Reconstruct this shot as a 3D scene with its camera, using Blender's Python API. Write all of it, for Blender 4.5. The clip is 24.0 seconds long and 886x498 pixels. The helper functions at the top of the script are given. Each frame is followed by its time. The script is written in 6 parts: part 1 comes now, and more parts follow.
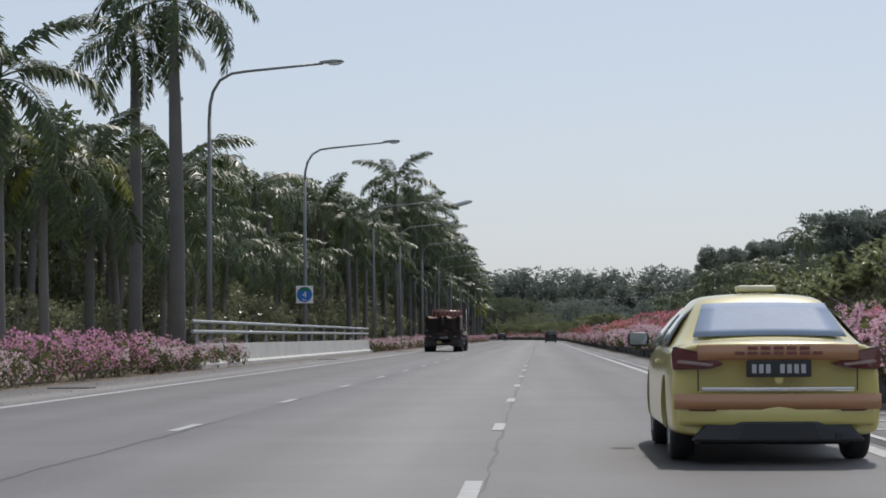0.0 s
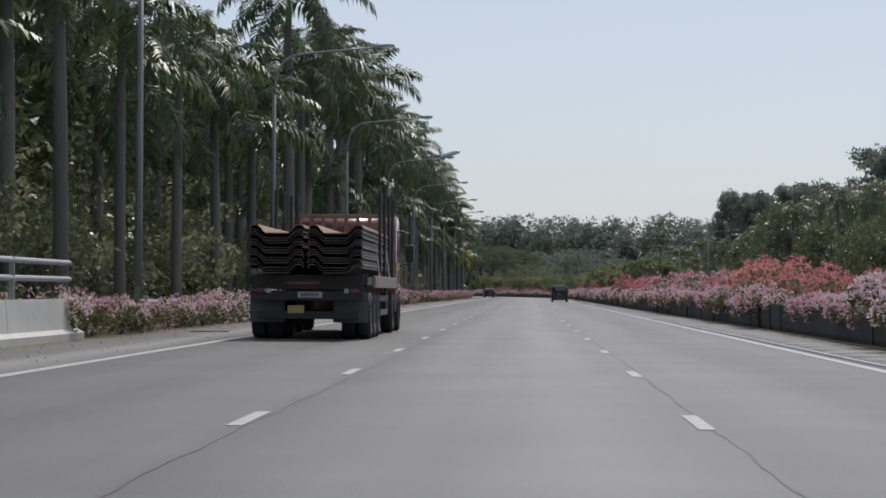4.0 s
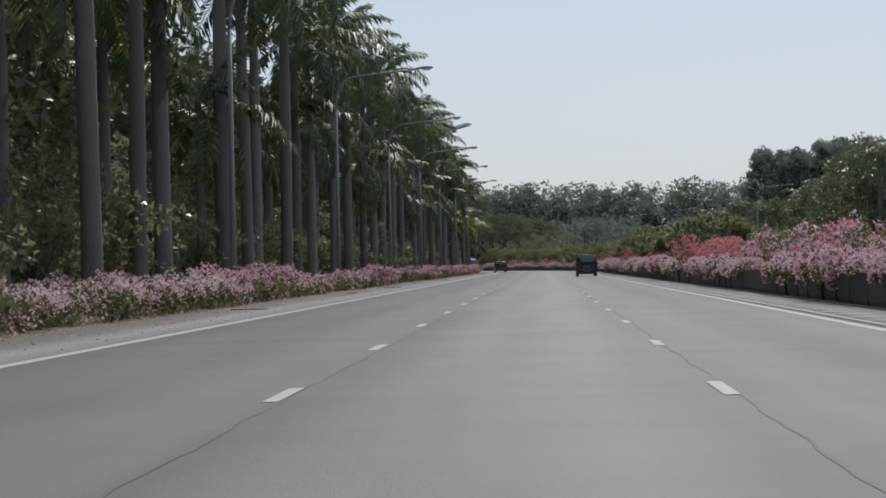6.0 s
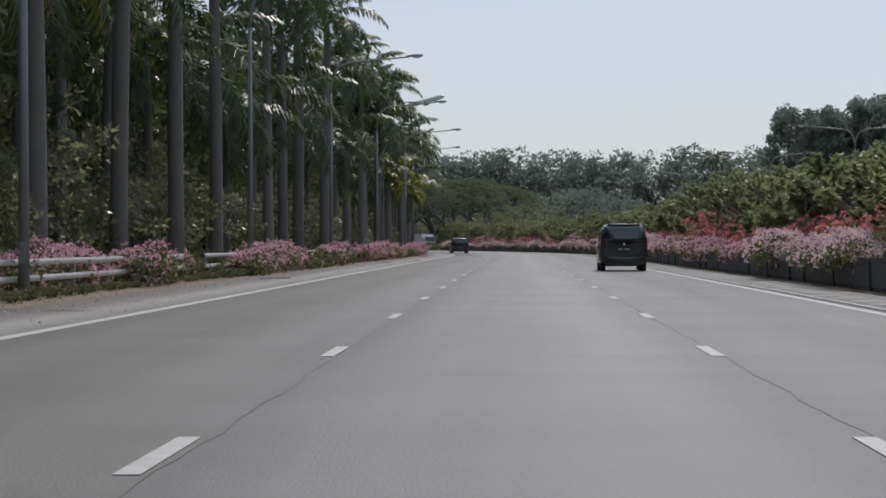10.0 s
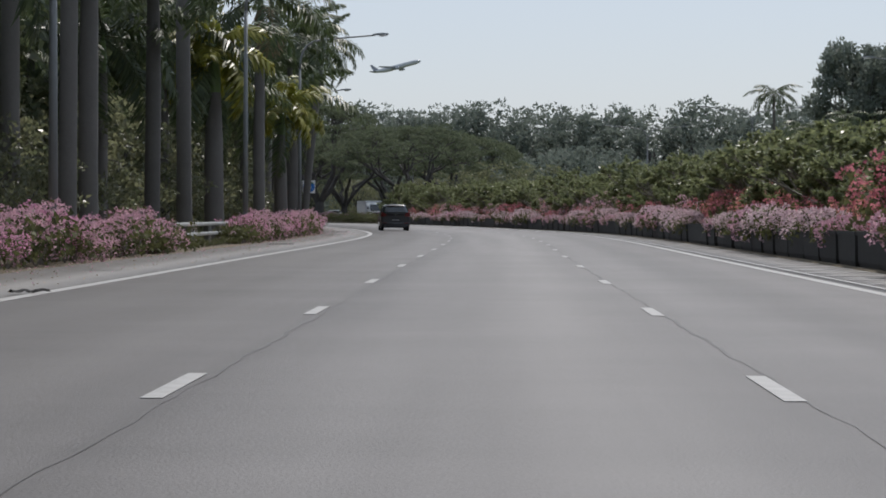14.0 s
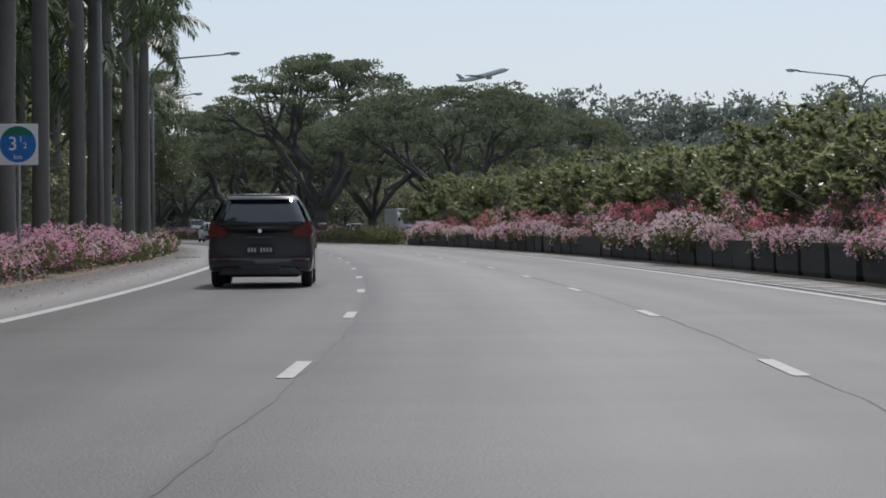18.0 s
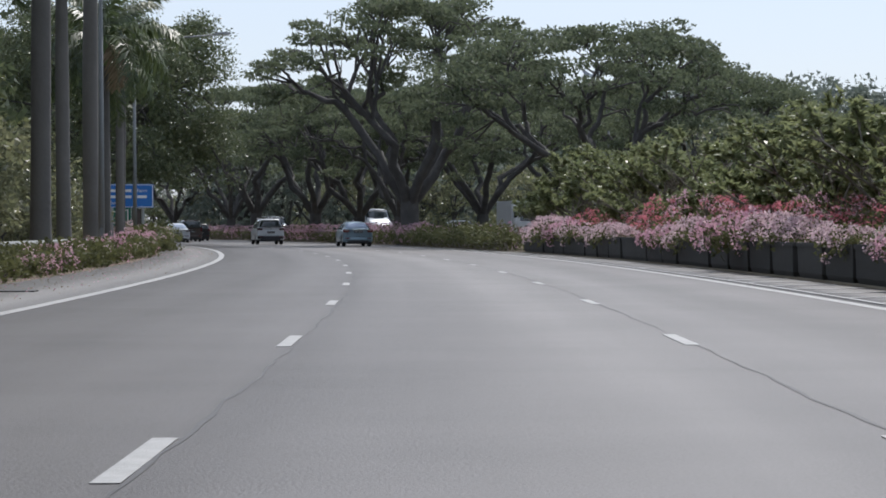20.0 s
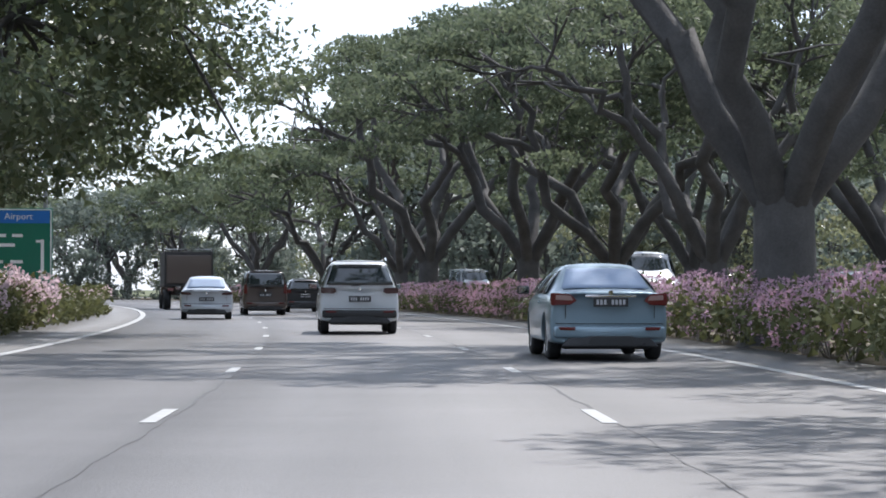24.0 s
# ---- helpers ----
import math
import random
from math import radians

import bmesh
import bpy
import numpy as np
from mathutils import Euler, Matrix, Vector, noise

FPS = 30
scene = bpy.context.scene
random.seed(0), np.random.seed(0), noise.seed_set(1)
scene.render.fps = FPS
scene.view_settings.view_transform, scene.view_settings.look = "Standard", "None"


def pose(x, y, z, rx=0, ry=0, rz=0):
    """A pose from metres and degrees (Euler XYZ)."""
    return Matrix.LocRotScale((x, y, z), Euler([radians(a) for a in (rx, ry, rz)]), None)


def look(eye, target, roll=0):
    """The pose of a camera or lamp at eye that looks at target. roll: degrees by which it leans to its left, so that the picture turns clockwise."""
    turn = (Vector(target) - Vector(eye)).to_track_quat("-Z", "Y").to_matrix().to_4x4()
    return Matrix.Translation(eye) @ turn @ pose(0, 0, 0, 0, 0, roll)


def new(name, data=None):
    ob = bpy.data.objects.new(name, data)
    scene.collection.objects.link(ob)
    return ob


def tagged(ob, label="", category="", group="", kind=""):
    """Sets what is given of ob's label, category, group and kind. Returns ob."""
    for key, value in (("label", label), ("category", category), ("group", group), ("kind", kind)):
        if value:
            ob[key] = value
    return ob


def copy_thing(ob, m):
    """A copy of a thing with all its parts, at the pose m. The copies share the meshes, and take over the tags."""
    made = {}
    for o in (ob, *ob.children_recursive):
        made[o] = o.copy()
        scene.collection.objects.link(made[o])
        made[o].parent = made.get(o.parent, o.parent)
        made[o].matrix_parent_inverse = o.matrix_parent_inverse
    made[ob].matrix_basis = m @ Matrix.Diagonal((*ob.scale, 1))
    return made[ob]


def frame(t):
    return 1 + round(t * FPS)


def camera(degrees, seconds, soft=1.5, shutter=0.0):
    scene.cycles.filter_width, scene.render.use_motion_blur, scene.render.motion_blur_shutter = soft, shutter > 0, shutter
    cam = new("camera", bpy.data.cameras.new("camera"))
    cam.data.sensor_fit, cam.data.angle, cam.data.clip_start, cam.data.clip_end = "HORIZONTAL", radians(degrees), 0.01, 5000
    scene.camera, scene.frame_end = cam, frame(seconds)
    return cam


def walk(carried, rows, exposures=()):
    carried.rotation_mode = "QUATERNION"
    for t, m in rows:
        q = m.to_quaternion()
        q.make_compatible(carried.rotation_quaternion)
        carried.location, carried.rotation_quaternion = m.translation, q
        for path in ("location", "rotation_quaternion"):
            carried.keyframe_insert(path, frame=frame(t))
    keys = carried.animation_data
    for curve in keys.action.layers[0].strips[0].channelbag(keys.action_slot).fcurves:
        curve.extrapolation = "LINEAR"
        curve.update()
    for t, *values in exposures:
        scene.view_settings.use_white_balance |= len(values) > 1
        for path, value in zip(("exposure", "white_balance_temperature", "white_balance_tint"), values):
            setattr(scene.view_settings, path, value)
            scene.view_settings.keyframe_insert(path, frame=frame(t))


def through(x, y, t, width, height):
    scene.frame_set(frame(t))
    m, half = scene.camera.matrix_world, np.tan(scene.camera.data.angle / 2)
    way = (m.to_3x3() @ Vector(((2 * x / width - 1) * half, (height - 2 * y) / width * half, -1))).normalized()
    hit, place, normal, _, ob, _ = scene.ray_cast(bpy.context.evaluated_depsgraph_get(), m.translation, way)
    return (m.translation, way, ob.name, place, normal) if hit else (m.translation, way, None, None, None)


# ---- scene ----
cam = camera(23.02, 24.0, soft=1.75)
PATH = [
    (0, (2.214, 0.569, 1.008), (1.3199, 20.5329, 1.8102), -0.26),
    (0.5, (1.895, 12.320, 1.008), (0.9351, 32.2821, 1.7861), 0.06),
    (1, (1.613, 24.359, 1.008), (0.5787, 44.3273, 1.4369), 0.69),
    (1.5, (1.283, 36.265, 1.008), (0.3205, 56.2405, 1.2400), 1.19),
    (2, (1.007, 48.477, 1.008), (0.1454, 68.4573, 1.2608), 1.51),
    (2.5, (0.789, 60.689, 1.008), (-0.0566, 80.6709, 1.1604), 1.35),
    (4.5, (0.276, 110.234, 1.008), (-0.5047, 130.2141, 1.4423), 0.18),
    (5, (0.262, 122.684, 1.008), (-0.5459, 142.6640, 1.3848), -0.00),
    (5.5, (0.236, 135.042, 1.008), (-0.6259, 155.0201, 1.3482), -0.43),
    (6, (0.217, 147.386, 1.008), (-0.7067, 167.3643, 1.1691), -1.09),
    (6.5, (0.209, 159.347, 1.008), (-0.7801, 179.3215, 0.8411), -1.07),
    (7, (0.170, 171.375, 1.008), (-0.8695, 191.3479, 0.9842), -1.39),
    (7.5, (0.109, 183.773, 1.008), (-1.0053, 203.7416, 1.0856), -0.91),
    (8, (0.027, 196.010, 1.008), (-1.0716, 215.9753, 1.4181), -0.26),
    (8.5, (-0.074, 207.600, 1.008), (-1.1855, 227.5661, 1.3522), -0.48),
    (9, (-0.145, 219.927, 1.008), (-1.3211, 239.8925, 0.9541), -0.71),
    (9.5, (-0.186, 232.283, 1.008), (-1.0921, 252.2613, 0.8180), -0.33),
    (10, (-0.210, 244.409, 1.008), (-0.8867, 264.3976, 0.9617), -0.16),
    (10.5, (-0.243, 256.621, 1.008), (-0.7526, 276.6141, 1.0473), -0.07),
    (12.5, (-0.131, 305.782, 1.008), (-0.4811, 325.7778, 1.1686), 0.01),
    (13, (-0.103, 317.931, 1.008), (-0.4733, 337.9254, 1.3102), -0.06),
    (13.5, (-0.141, 329.968, 1.008), (-0.5194, 349.9632, 1.2193), 0.10),
    (14, (-0.060, 342.058, 1.008), (-0.5357, 362.0499, 0.6920), 0.19),
    (14.5, (-0.088, 354.219, 1.008), (-0.5015, 374.2092, 0.5579), 0.60),
    (15, (-0.177, 366.653, 1.008), (-0.5511, 386.6490, 0.8701), 1.00),
    (15.5, (-0.223, 379.147, 1.008), (-0.6817, 399.1417, 0.8823), 0.89),
    (16, (-0.240, 391.361, 1.008), (-0.8051, 411.3514, 0.7710), 1.09),
    (16.5, (-0.260, 402.851, 1.008), (-0.8920, 422.8379, 0.6848), 0.65),
    (17, (-0.247, 414.677, 1.008), (-1.0208, 434.6602, 0.7744), 0.58),
    (17.5, (-0.306, 427.010, 1.008), (-1.3148, 446.9843, 0.8680), -0.23),
    (18, (-0.543, 439.129, 1.008), (-1.8633, 459.0841, 0.8235), -0.30),
    (18.5, (-0.974, 450.641, 1.008), (-2.6457, 470.5680, 0.6503), -0.65),
    (20.5, (-5.390, 496.608, 1.008), (-8.0472, 516.4308, 0.9770), -0.08),
    (21, (-6.843, 508.016, 1.008), (-9.6897, 527.8122, 1.1443), -0.30),
    (21.5, (-8.215, 519.086, 1.008), (-11.2555, 538.8527, 1.1776), -0.69),
    (22, (-9.954, 530.648, 1.008), (-13.2584, 550.3721, 1.2067), -1.14),
    (22.5, (-11.846, 541.959, 1.008), (-15.5531, 561.6108, 1.2618), -0.58),
    (23, (-13.998, 553.035, 1.008), (-18.0557, 572.6160, 1.3556), -0.17),
    (23.5, (-16.320, 564.661, 1.008), (-20.8844, 584.1305, 1.3313), 0.13),
    (24, (-18.804, 575.949, 1.008), (-23.5504, 595.3740, 1.3849), 0.14),
]
EXPOSURES = ((0.0, 0.0, 6500, 12.5), (12.0, 0.0, 6500, 12.5), (18.5, 0.15, 6450, 12.5), (21.0, 0.5, 6200, 13.0), (22.0, 0.65, 6150, 13.0), (24.0, 1.14, 6200, 13.0))
walk(cam, [(t, look(eye, target, roll)) for t, eye, target, roll in PATH], EXPOSURES)

# ---- the line of the road: arc length s along it, distance d to its right ----
BEND_S = (0, 150, 200, 240, 280, 310, 340, 370, 400, 430, 460, 490, 520, 560, 620, 1300)
BEND_K = (2.07e-05, -8.62e-06, -2.28e-06, -3.41e-05, 4.83e-05, -2.09e-05, -3.50e-05, -2.59e-05, -1.62e-04, 1.14e-03, 2.61e-03, 7.52e-04, 1.24e-03, 1.78e-03, 1.53e-03, 1.53e-03)
ARC = np.arange(-80.0, 1300.0, 1.0)
TURN = np.cumsum(np.interp(ARC, BEND_S, BEND_K))
TURN -= np.interp(0, ARC, TURN)
AX, AY = np.cumsum(-np.sin(TURN)), np.cumsum(np.cos(TURN))
AX, AY = AX - np.interp(0, ARC, AX), AY - np.interp(0, ARC, AY)


def heading(s):
    return float(np.interp(s, ARC, TURN))


def at(s, d, z=0.0):
    th = heading(s)
    return Vector((float(np.interp(s, ARC, AX)) + d * math.cos(th), float(np.interp(s, ARC, AY)) + d * math.sin(th), z))


def stand(s, d, z=0.0, turn=0.0, size=1.0):
    """A pose on the road line: y along the road, x to its right."""
    return Matrix.Translation(at(s, d, z)) @ Matrix.Rotation(heading(s) + radians(turn), 4, "Z") @ Matrix.Diagonal((size, size, size, 1))


# ---- sky and sun ----
SUN_EL, SUN_AZ = 54.0, 14.0          # height, and degrees to the right of the first heading
world = bpy.data.worlds.new("sky")
scene.world = world
world.use_nodes = True
wn = world.node_tree
sky = wn.nodes.new("ShaderNodeTexSky")
sky.sky_type, sky.sun_disc = "NISHITA", False
sky.sun_elevation, sky.sun_rotation = radians(SUN_EL), radians(SUN_AZ)
sky.air_density, sky.dust_density, sky.ozone_density, sky.altitude = 1.0, 1.2, 2.0, 0
haze = wn.nodes.new("ShaderNodeMix")         # thin high haze over the whole sky
haze.data_type = "RGBA"
haze.inputs[0].default_value = 0.62
haze.inputs[7].default_value = (6.0, 6.75, 7.75, 1)
wn.links.new(sky.outputs[0], haze.inputs[6])
wn.links.new(haze.outputs[2], wn.nodes["Background"].inputs[0])
wn.nodes["Background"].inputs[1].default_value = 0.098
lamp = new("sun", bpy.data.lights.new("sun", "SUN"))
lamp.data.energy, lamp.data.angle, lamp.data.color = 3.0, radians(0.8), (1.0, 0.96, 0.9)
lamp.rotation_euler = Euler((radians(90 - SUN_EL), 0, radians(180 - SUN_AZ)))


# ---- materials ----
def material(name):
    m = bpy.data.materials.new(name)
    m.use_nodes = True
    return m, m.node_tree.nodes, m.node_tree.links, m.node_tree.nodes["Principled BSDF"]


def solid(name, colour, rough=0.5, metal=0.0, coat=0.0, vary=0.12, scale=3.0, bump=0.0, bump_scale=60.0, per="none", spec=0.5):
    """A colour with blotches at one scale, grain at another, and tone from piece to piece."""
    m, n, l, b = material(name)
    b.inputs["Roughness"].default_value, b.inputs["Metallic"].default_value = rough, metal
    b.inputs["Coat Weight"].default_value = coat
    b.inputs["Coat Roughness"].default_value = 0.06
    b.inputs["Specular IOR Level"].default_value = spec
    co = n.new("ShaderNodeTexCoord")
    big, fine = n.new("ShaderNodeTexNoise"), n.new("ShaderNodeTexNoise")
    big.inputs["Scale"].default_value, fine.inputs["Scale"].default_value = scale, scale * 14
    big.inputs["Detail"].default_value = 4
    for t in (big, fine):
        l.new(co.outputs["Object"], t.inputs["Vector"])
    mix = n.new("ShaderNodeMath")
    mix.operation = "MULTIPLY_ADD"
    l.new(fine.outputs["Fac"], mix.inputs[0])
    mix.inputs[1].default_value = 0.4
    l.new(big.outputs["Fac"], mix.inputs[2])
    last = mix.outputs[0]
    if per != "none":
        src = n.new("ShaderNodeObjectInfo" if per == "object" else "ShaderNodeNewGeometry")
        add = n.new("ShaderNodeMath")
        add.operation = "MULTIPLY_ADD"
        l.new(src.outputs["Random" if per == "object" else "Random Per Island"], add.inputs[0])
        add.inputs[1].default_value = 0.9
        l.new(last, add.inputs[2])
        last = add.outputs[0]
    lo, hi = (0.3, 1.1) if per == "none" else (0.3, 1.9)
    ramp = n.new("ShaderNodeMapRange")
    l.new(last, ramp.inputs[0])
    for i, v in ((1, lo), (2, hi), (3, 1 - vary), (4, 1 + vary)):
        ramp.inputs[i].default_value = v
    hsv = n.new("ShaderNodeHueSaturation")
    hsv.inputs["Color"].default_value = (*colour, 1)
    l.new(ramp.outputs[0], hsv.inputs["Value"])
    l.new(hsv.outputs[0], b.inputs["Base Color"])
    if bump:
        t, bp = n.new("ShaderNodeTexNoise"), n.new("ShaderNodeBump")
        t.inputs["Scale"].default_value, t.inputs["Detail"].default_value = bump_scale, 5
        l.new(co.outputs["Object"], t.inputs["Vector"])
        l.new(t.outputs["Fac"], bp.inputs["Height"])
        bp.inputs["Strength"].default_value, bp.inputs["Distance"].default_value = bump, 0.02
        l.new(bp.outputs[0], b.inputs["Normal"])
    return m


def foliage(name, a, b2, rough=0.55, through=0.3, shine=0.3):
    """Leaves or bracts: two tones by piece, light coming through."""
    m, n, l, b = material(name)
    geo, obj = n.new("ShaderNodeNewGeometry"), n.new("ShaderNodeObjectInfo")
    sum2 = n.new("ShaderNodeMath")
    sum2.operation = "MULTIPLY_ADD"
    l.new(obj.outputs["Random"], sum2.inputs[0])
    sum2.inputs[1].default_value = 0.4
    l.new(geo.outputs["Random Per Island"], sum2.inputs[2])
    ramp = n.new("ShaderNodeValToRGB")
    ramp.color_ramp.elements[0].color, ramp.color_ramp.elements[1].color = (*a, 1), (*b2, 1)
    ramp.color_ramp.elements[0].position, ramp.color_ramp.elements[1].position = 0.1, 1.0
    l.new(sum2.outputs[0], ramp.inputs[0])
    l.new(ramp.outputs[0], b.inputs["Base Color"])
    b.inputs["Roughness"].default_value = rough
    b.inputs["Specular IOR Level"].default_value = shine
    tr, mx, out = n.new("ShaderNodeBsdfTranslucent"), n.new("ShaderNodeMixShader"), n["Material Output"]
    l.new(ramp.outputs[0], tr.inputs[0])
    mx.inputs[0].default_value = through
    l.new(b.outputs[0], mx.inputs[1])
    l.new(tr.outputs[0], mx.inputs[2])
    l.new(mx.outputs[0], out.inputs[0])
    return m


def asphalt(name, colour, tracks=True):
    """Worn asphalt; its map runs across (x) and along (y) the road in metres."""
    m, n, l, b = material(name)
    uv = n.new("ShaderNodeUVMap")
    grain, blot, long_, stain = (n.new("ShaderNodeTexNoise") for _ in range(4))
    grain.inputs["Scale"].default_value, grain.inputs["Detail"].default_value = 55, 6
    blot.inputs["Scale"].default_value, blot.inputs["Detail"].default_value = 0.35, 5
    mp = n.new("ShaderNodeMapping")
    mp.inputs["Scale"].default_value = (1.0, 0.035, 1.0)
    l.new(uv.outputs[0], mp.inputs[0])
    l.new(mp.outputs[0], long_.inputs["Vector"])
    long_.inputs["Scale"].default_value, long_.inputs["Detail"].default_value = 1.1, 4
    mp2 = n.new("ShaderNodeMapping")
    mp2.inputs["Scale"].default_value = (0.25, 1.6, 1.0)
    l.new(uv.outputs[0], mp2.inputs[0])
    l.new(mp2.outputs[0], stain.inputs["Vector"])
    stain.inputs["Scale"].default_value = 0.7
    for t in (grain, blot):
        l.new(uv.outputs[0], t.inputs["Vector"])
    total = None
    for t, w in ((grain, 1.35), (blot, 0.65), (long_, 0.8), (stain, 0.25)):
        k = n.new("ShaderNodeMath")
        k.operation = "MULTIPLY_ADD"
        l.new(t.outputs["Fac"], k.inputs[0])
        k.inputs[1].default_value = w
        if total:
            l.new(total.outputs[0], k.inputs[2])
        else:
            k.inputs[2].default_value = 0.0
        total = k
    if tracks:
        sep = n.new("ShaderNodeSeparateXYZ")
        l.new(uv.outputs[0], sep.inputs[0])
        wave = n.new("ShaderNodeMath")
        wave.operation = "MULTIPLY"
        l.new(sep.outputs[0], wave.inputs[0])
        wave.inputs[1].default_value = 2 * math.pi / 1.75
        cosn = n.new("ShaderNodeMath")
        cosn.operation = "COSINE"
        l.new(wave.outputs[0], cosn.inputs[0])
        k = n.new("ShaderNodeMath")
        k.operation = "MULTIPLY_ADD"
        l.new(cosn.outputs[0], k.inputs[0])
        k.inputs[1].default_value = -0.11
        l.new(total.outputs[0], k.inputs[2])
        total = k
        # the two faster lanes were laid later, of a darker stone, up to the joint by the slow lane
        lane = n.new("ShaderNodeMapRange")
        l.new(sep.outputs[0], lane.inputs[0])
        for i, v in ((1, -1.8), (2, -1.6), (3, 0.08), (4, -0.23)):
            lane.inputs[i].default_value = v
        k = n.new("ShaderNodeMath")
        k.operation = "ADD"
        l.new(lane.outputs[0], k.inputs[0])
        l.new(total.outputs[0], k.inputs[1])
        total = k
    r = n.new("ShaderNodeMapRange")
    l.new(total.outputs[0], r.inputs[0])
    for i, v in ((1, 1.0), (2, 2.05), (3, 0.6), (4, 1.4)):
        r.inputs[i].default_value = v
    hsv = n.new("ShaderNodeHueSaturation")
    hsv.inputs["Color"].default_value = (*colour, 1)
    l.new(r.outputs[0], hsv.inputs["Value"])
    l.new(hsv.outputs[0], b.inputs["Base Color"])
    b.inputs["Roughness"].default_value = 0.6
    bp = n.new("ShaderNodeBump")
    bp.inputs["Strength"].default_value, bp.inputs["Distance"].default_value = 0.5, 0.01
    l.new(grain.outputs["Fac"], bp.inputs["Height"])
    l.new(bp.outputs[0], b.inputs["Normal"])
    return m


def glass(name, tint):
    m, n, l, b = material(name)
    b.inputs["Base Color"].default_value = (*tint, 1)
    b.inputs["Roughness"].default_value = 0.03
    b.inputs["Specular IOR Level"].default_value = 0.8
    b.inputs["Coat Weight"].default_value = 0.6
    b.inputs["Transmission Weight"].default_value = 0.25
    return m


ASPHALT = asphalt("asphalt", (0.13, 0.124, 0.12))
SHOULDER = asphalt("shoulder_asphalt", (0.105, 0.1, 0.093), False)
PAINT = solid("road_paint", (0.33, 0.33, 0.32), 0.6, vary=0.3, scale=5.0, bump=0.2)
TAR = solid("tar_joint", (0.05, 0.05, 0.05), 0.6, vary=0.3)
CONCRETE = solid("concrete", (0.5, 0.49, 0.46), 0.85, vary=0.18, scale=1.2, bump=0.3)
KERB = solid("kerb_concrete", (0.4, 0.39, 0.36), 0.85, vary=0.2, scale=1.5, bump=0.3)
PLANTER = solid("dark_concrete", (0.045, 0.044, 0.042), 0.8, vary=0.3, scale=1.4, bump=0.35, per="object")
SOIL = solid("soil", (0.1, 0.075, 0.05), 0.95, vary=0.35, scale=5, bump=0.6)
GRASS = solid("grass_ground", (0.075, 0.085, 0.03), 0.95, vary=0.45, scale=0.6, bump=0.8, bump_scale=9)
LITTER = solid("leaf_litter", (0.16, 0.13, 0.085), 0.95, vary=0.4, scale=1.6, bump=0.8, bump_scale=14)
STEEL = solid("galvanised_steel", (0.36, 0.37, 0.38), 0.45, 0.6, vary=0.12)
RAILSTEEL = solid("weathered_rail", (0.47, 0.47, 0.45), 0.5, 0.3, vary=0.2, scale=1.5)
POLE = solid("pole_paint", (0.2, 0.21, 0.21), 0.5, 0.2, vary=0.1)
LAMPHEAD = solid("lamp_housing", (0.3, 0.31, 0.32), 0.4, 0.3)
LENS = solid("lamp_bowl", (0.75, 0.76, 0.74), 0.15)
PALMBARK = solid("palm_trunk", (0.14, 0.132, 0.12), 0.9, vary=0.42, scale=1.1, bump=0.7, bump_scale=7, per="object")
SHAFT = solid("palm_crownshaft", (0.13, 0.2, 0.06), 0.4, vary=0.2, per="object")
BARK = solid("bark", (0.08, 0.076, 0.073), 0.95, vary=0.55, scale=1.6, bump=1.0, bump_scale=11)
PALEBARK = solid("pale_stem", (0.2, 0.18, 0.15), 0.8, vary=0.25, scale=4, bump=0.4)
FROND = foliage("palm_frond", (0.042, 0.066, 0.03), (0.1, 0.13, 0.056), 0.42, 0.38, 0.5)
FRONDY = foliage("young_palm_frond", (0.12, 0.15, 0.02), (0.28, 0.27, 0.05), 0.35, 0.35)
DEADFROND = foliage("dry_frond", (0.2, 0.15, 0.09), (0.34, 0.27, 0.18), 0.7, 0.2, 0.2)
LEAF = foliage("tree_leaf", (0.06, 0.085, 0.046), (0.14, 0.165, 0.085), 0.42, 0.38, 0.5)
LEAFY = foliage("forest_leaf", (0.06, 0.085, 0.04), (0.15, 0.165, 0.075), 0.34, 0.5, 0.7)
RAINLEAF = foliage("rain_tree_leaf", (0.085, 0.108, 0.07), (0.145, 0.17, 0.102), 0.6, 0.5, 0.2)
# distant wood: aerial haze put into the leaf colour, paler and bluer
FARLEAF = foliage("hazed_wood_leaf", (0.135, 0.165, 0.14), (0.19, 0.22, 0.185), 0.6, 0.45, 0.25)
SHRUBLEAF = foliage("shrub_leaf", (0.13, 0.155, 0.07), (0.27, 0.295, 0.145), 0.4, 0.48, 0.5)
# lighter than real leaves: the light missing under the palms is in the colour
UNDERLEAF = foliage("brightened_understorey_leaf", (0.11, 0.13, 0.07), (0.22, 0.225, 0.13), 0.34, 0.58, 0.65)
BUSHLEAF = foliage("hedge_leaf", (0.06, 0.07, 0.03), (0.15, 0.155, 0.065), 0.6, 0.35)
PINK = foliage("pink_bract", (0.5, 0.27, 0.35), (0.66, 0.43, 0.5), 0.6, 0.5, 0.2)
MAGENTA = foliage("magenta_bract", (0.5, 0.2, 0.35), (0.66, 0.35, 0.48), 0.6, 0.5, 0.2)
PALE = foliage("pale_pink_bract", (0.54, 0.38, 0.43), (0.7, 0.55, 0.58), 0.6, 0.5, 0.2)
# mauve bracts, toned darker in colour for the shade below the rain trees
MAUVE = foliage("shade_toned_mauve_bract", (0.34, 0.2, 0.28), (0.5, 0.34, 0.42), 0.6, 0.5, 0.2)
RED = foliage("red_bract", (0.5, 0.12, 0.16), (0.62, 0.24, 0.28), 0.6, 0.5, 0.2)
CORAL = foliage("coral_bract", (0.5, 0.16, 0.15), (0.62, 0.28, 0.25), 0.6, 0.5, 0.2)
MIRROR = solid("mirror_glass", (0.3, 0.33, 0.36), 0.05, 1.0)
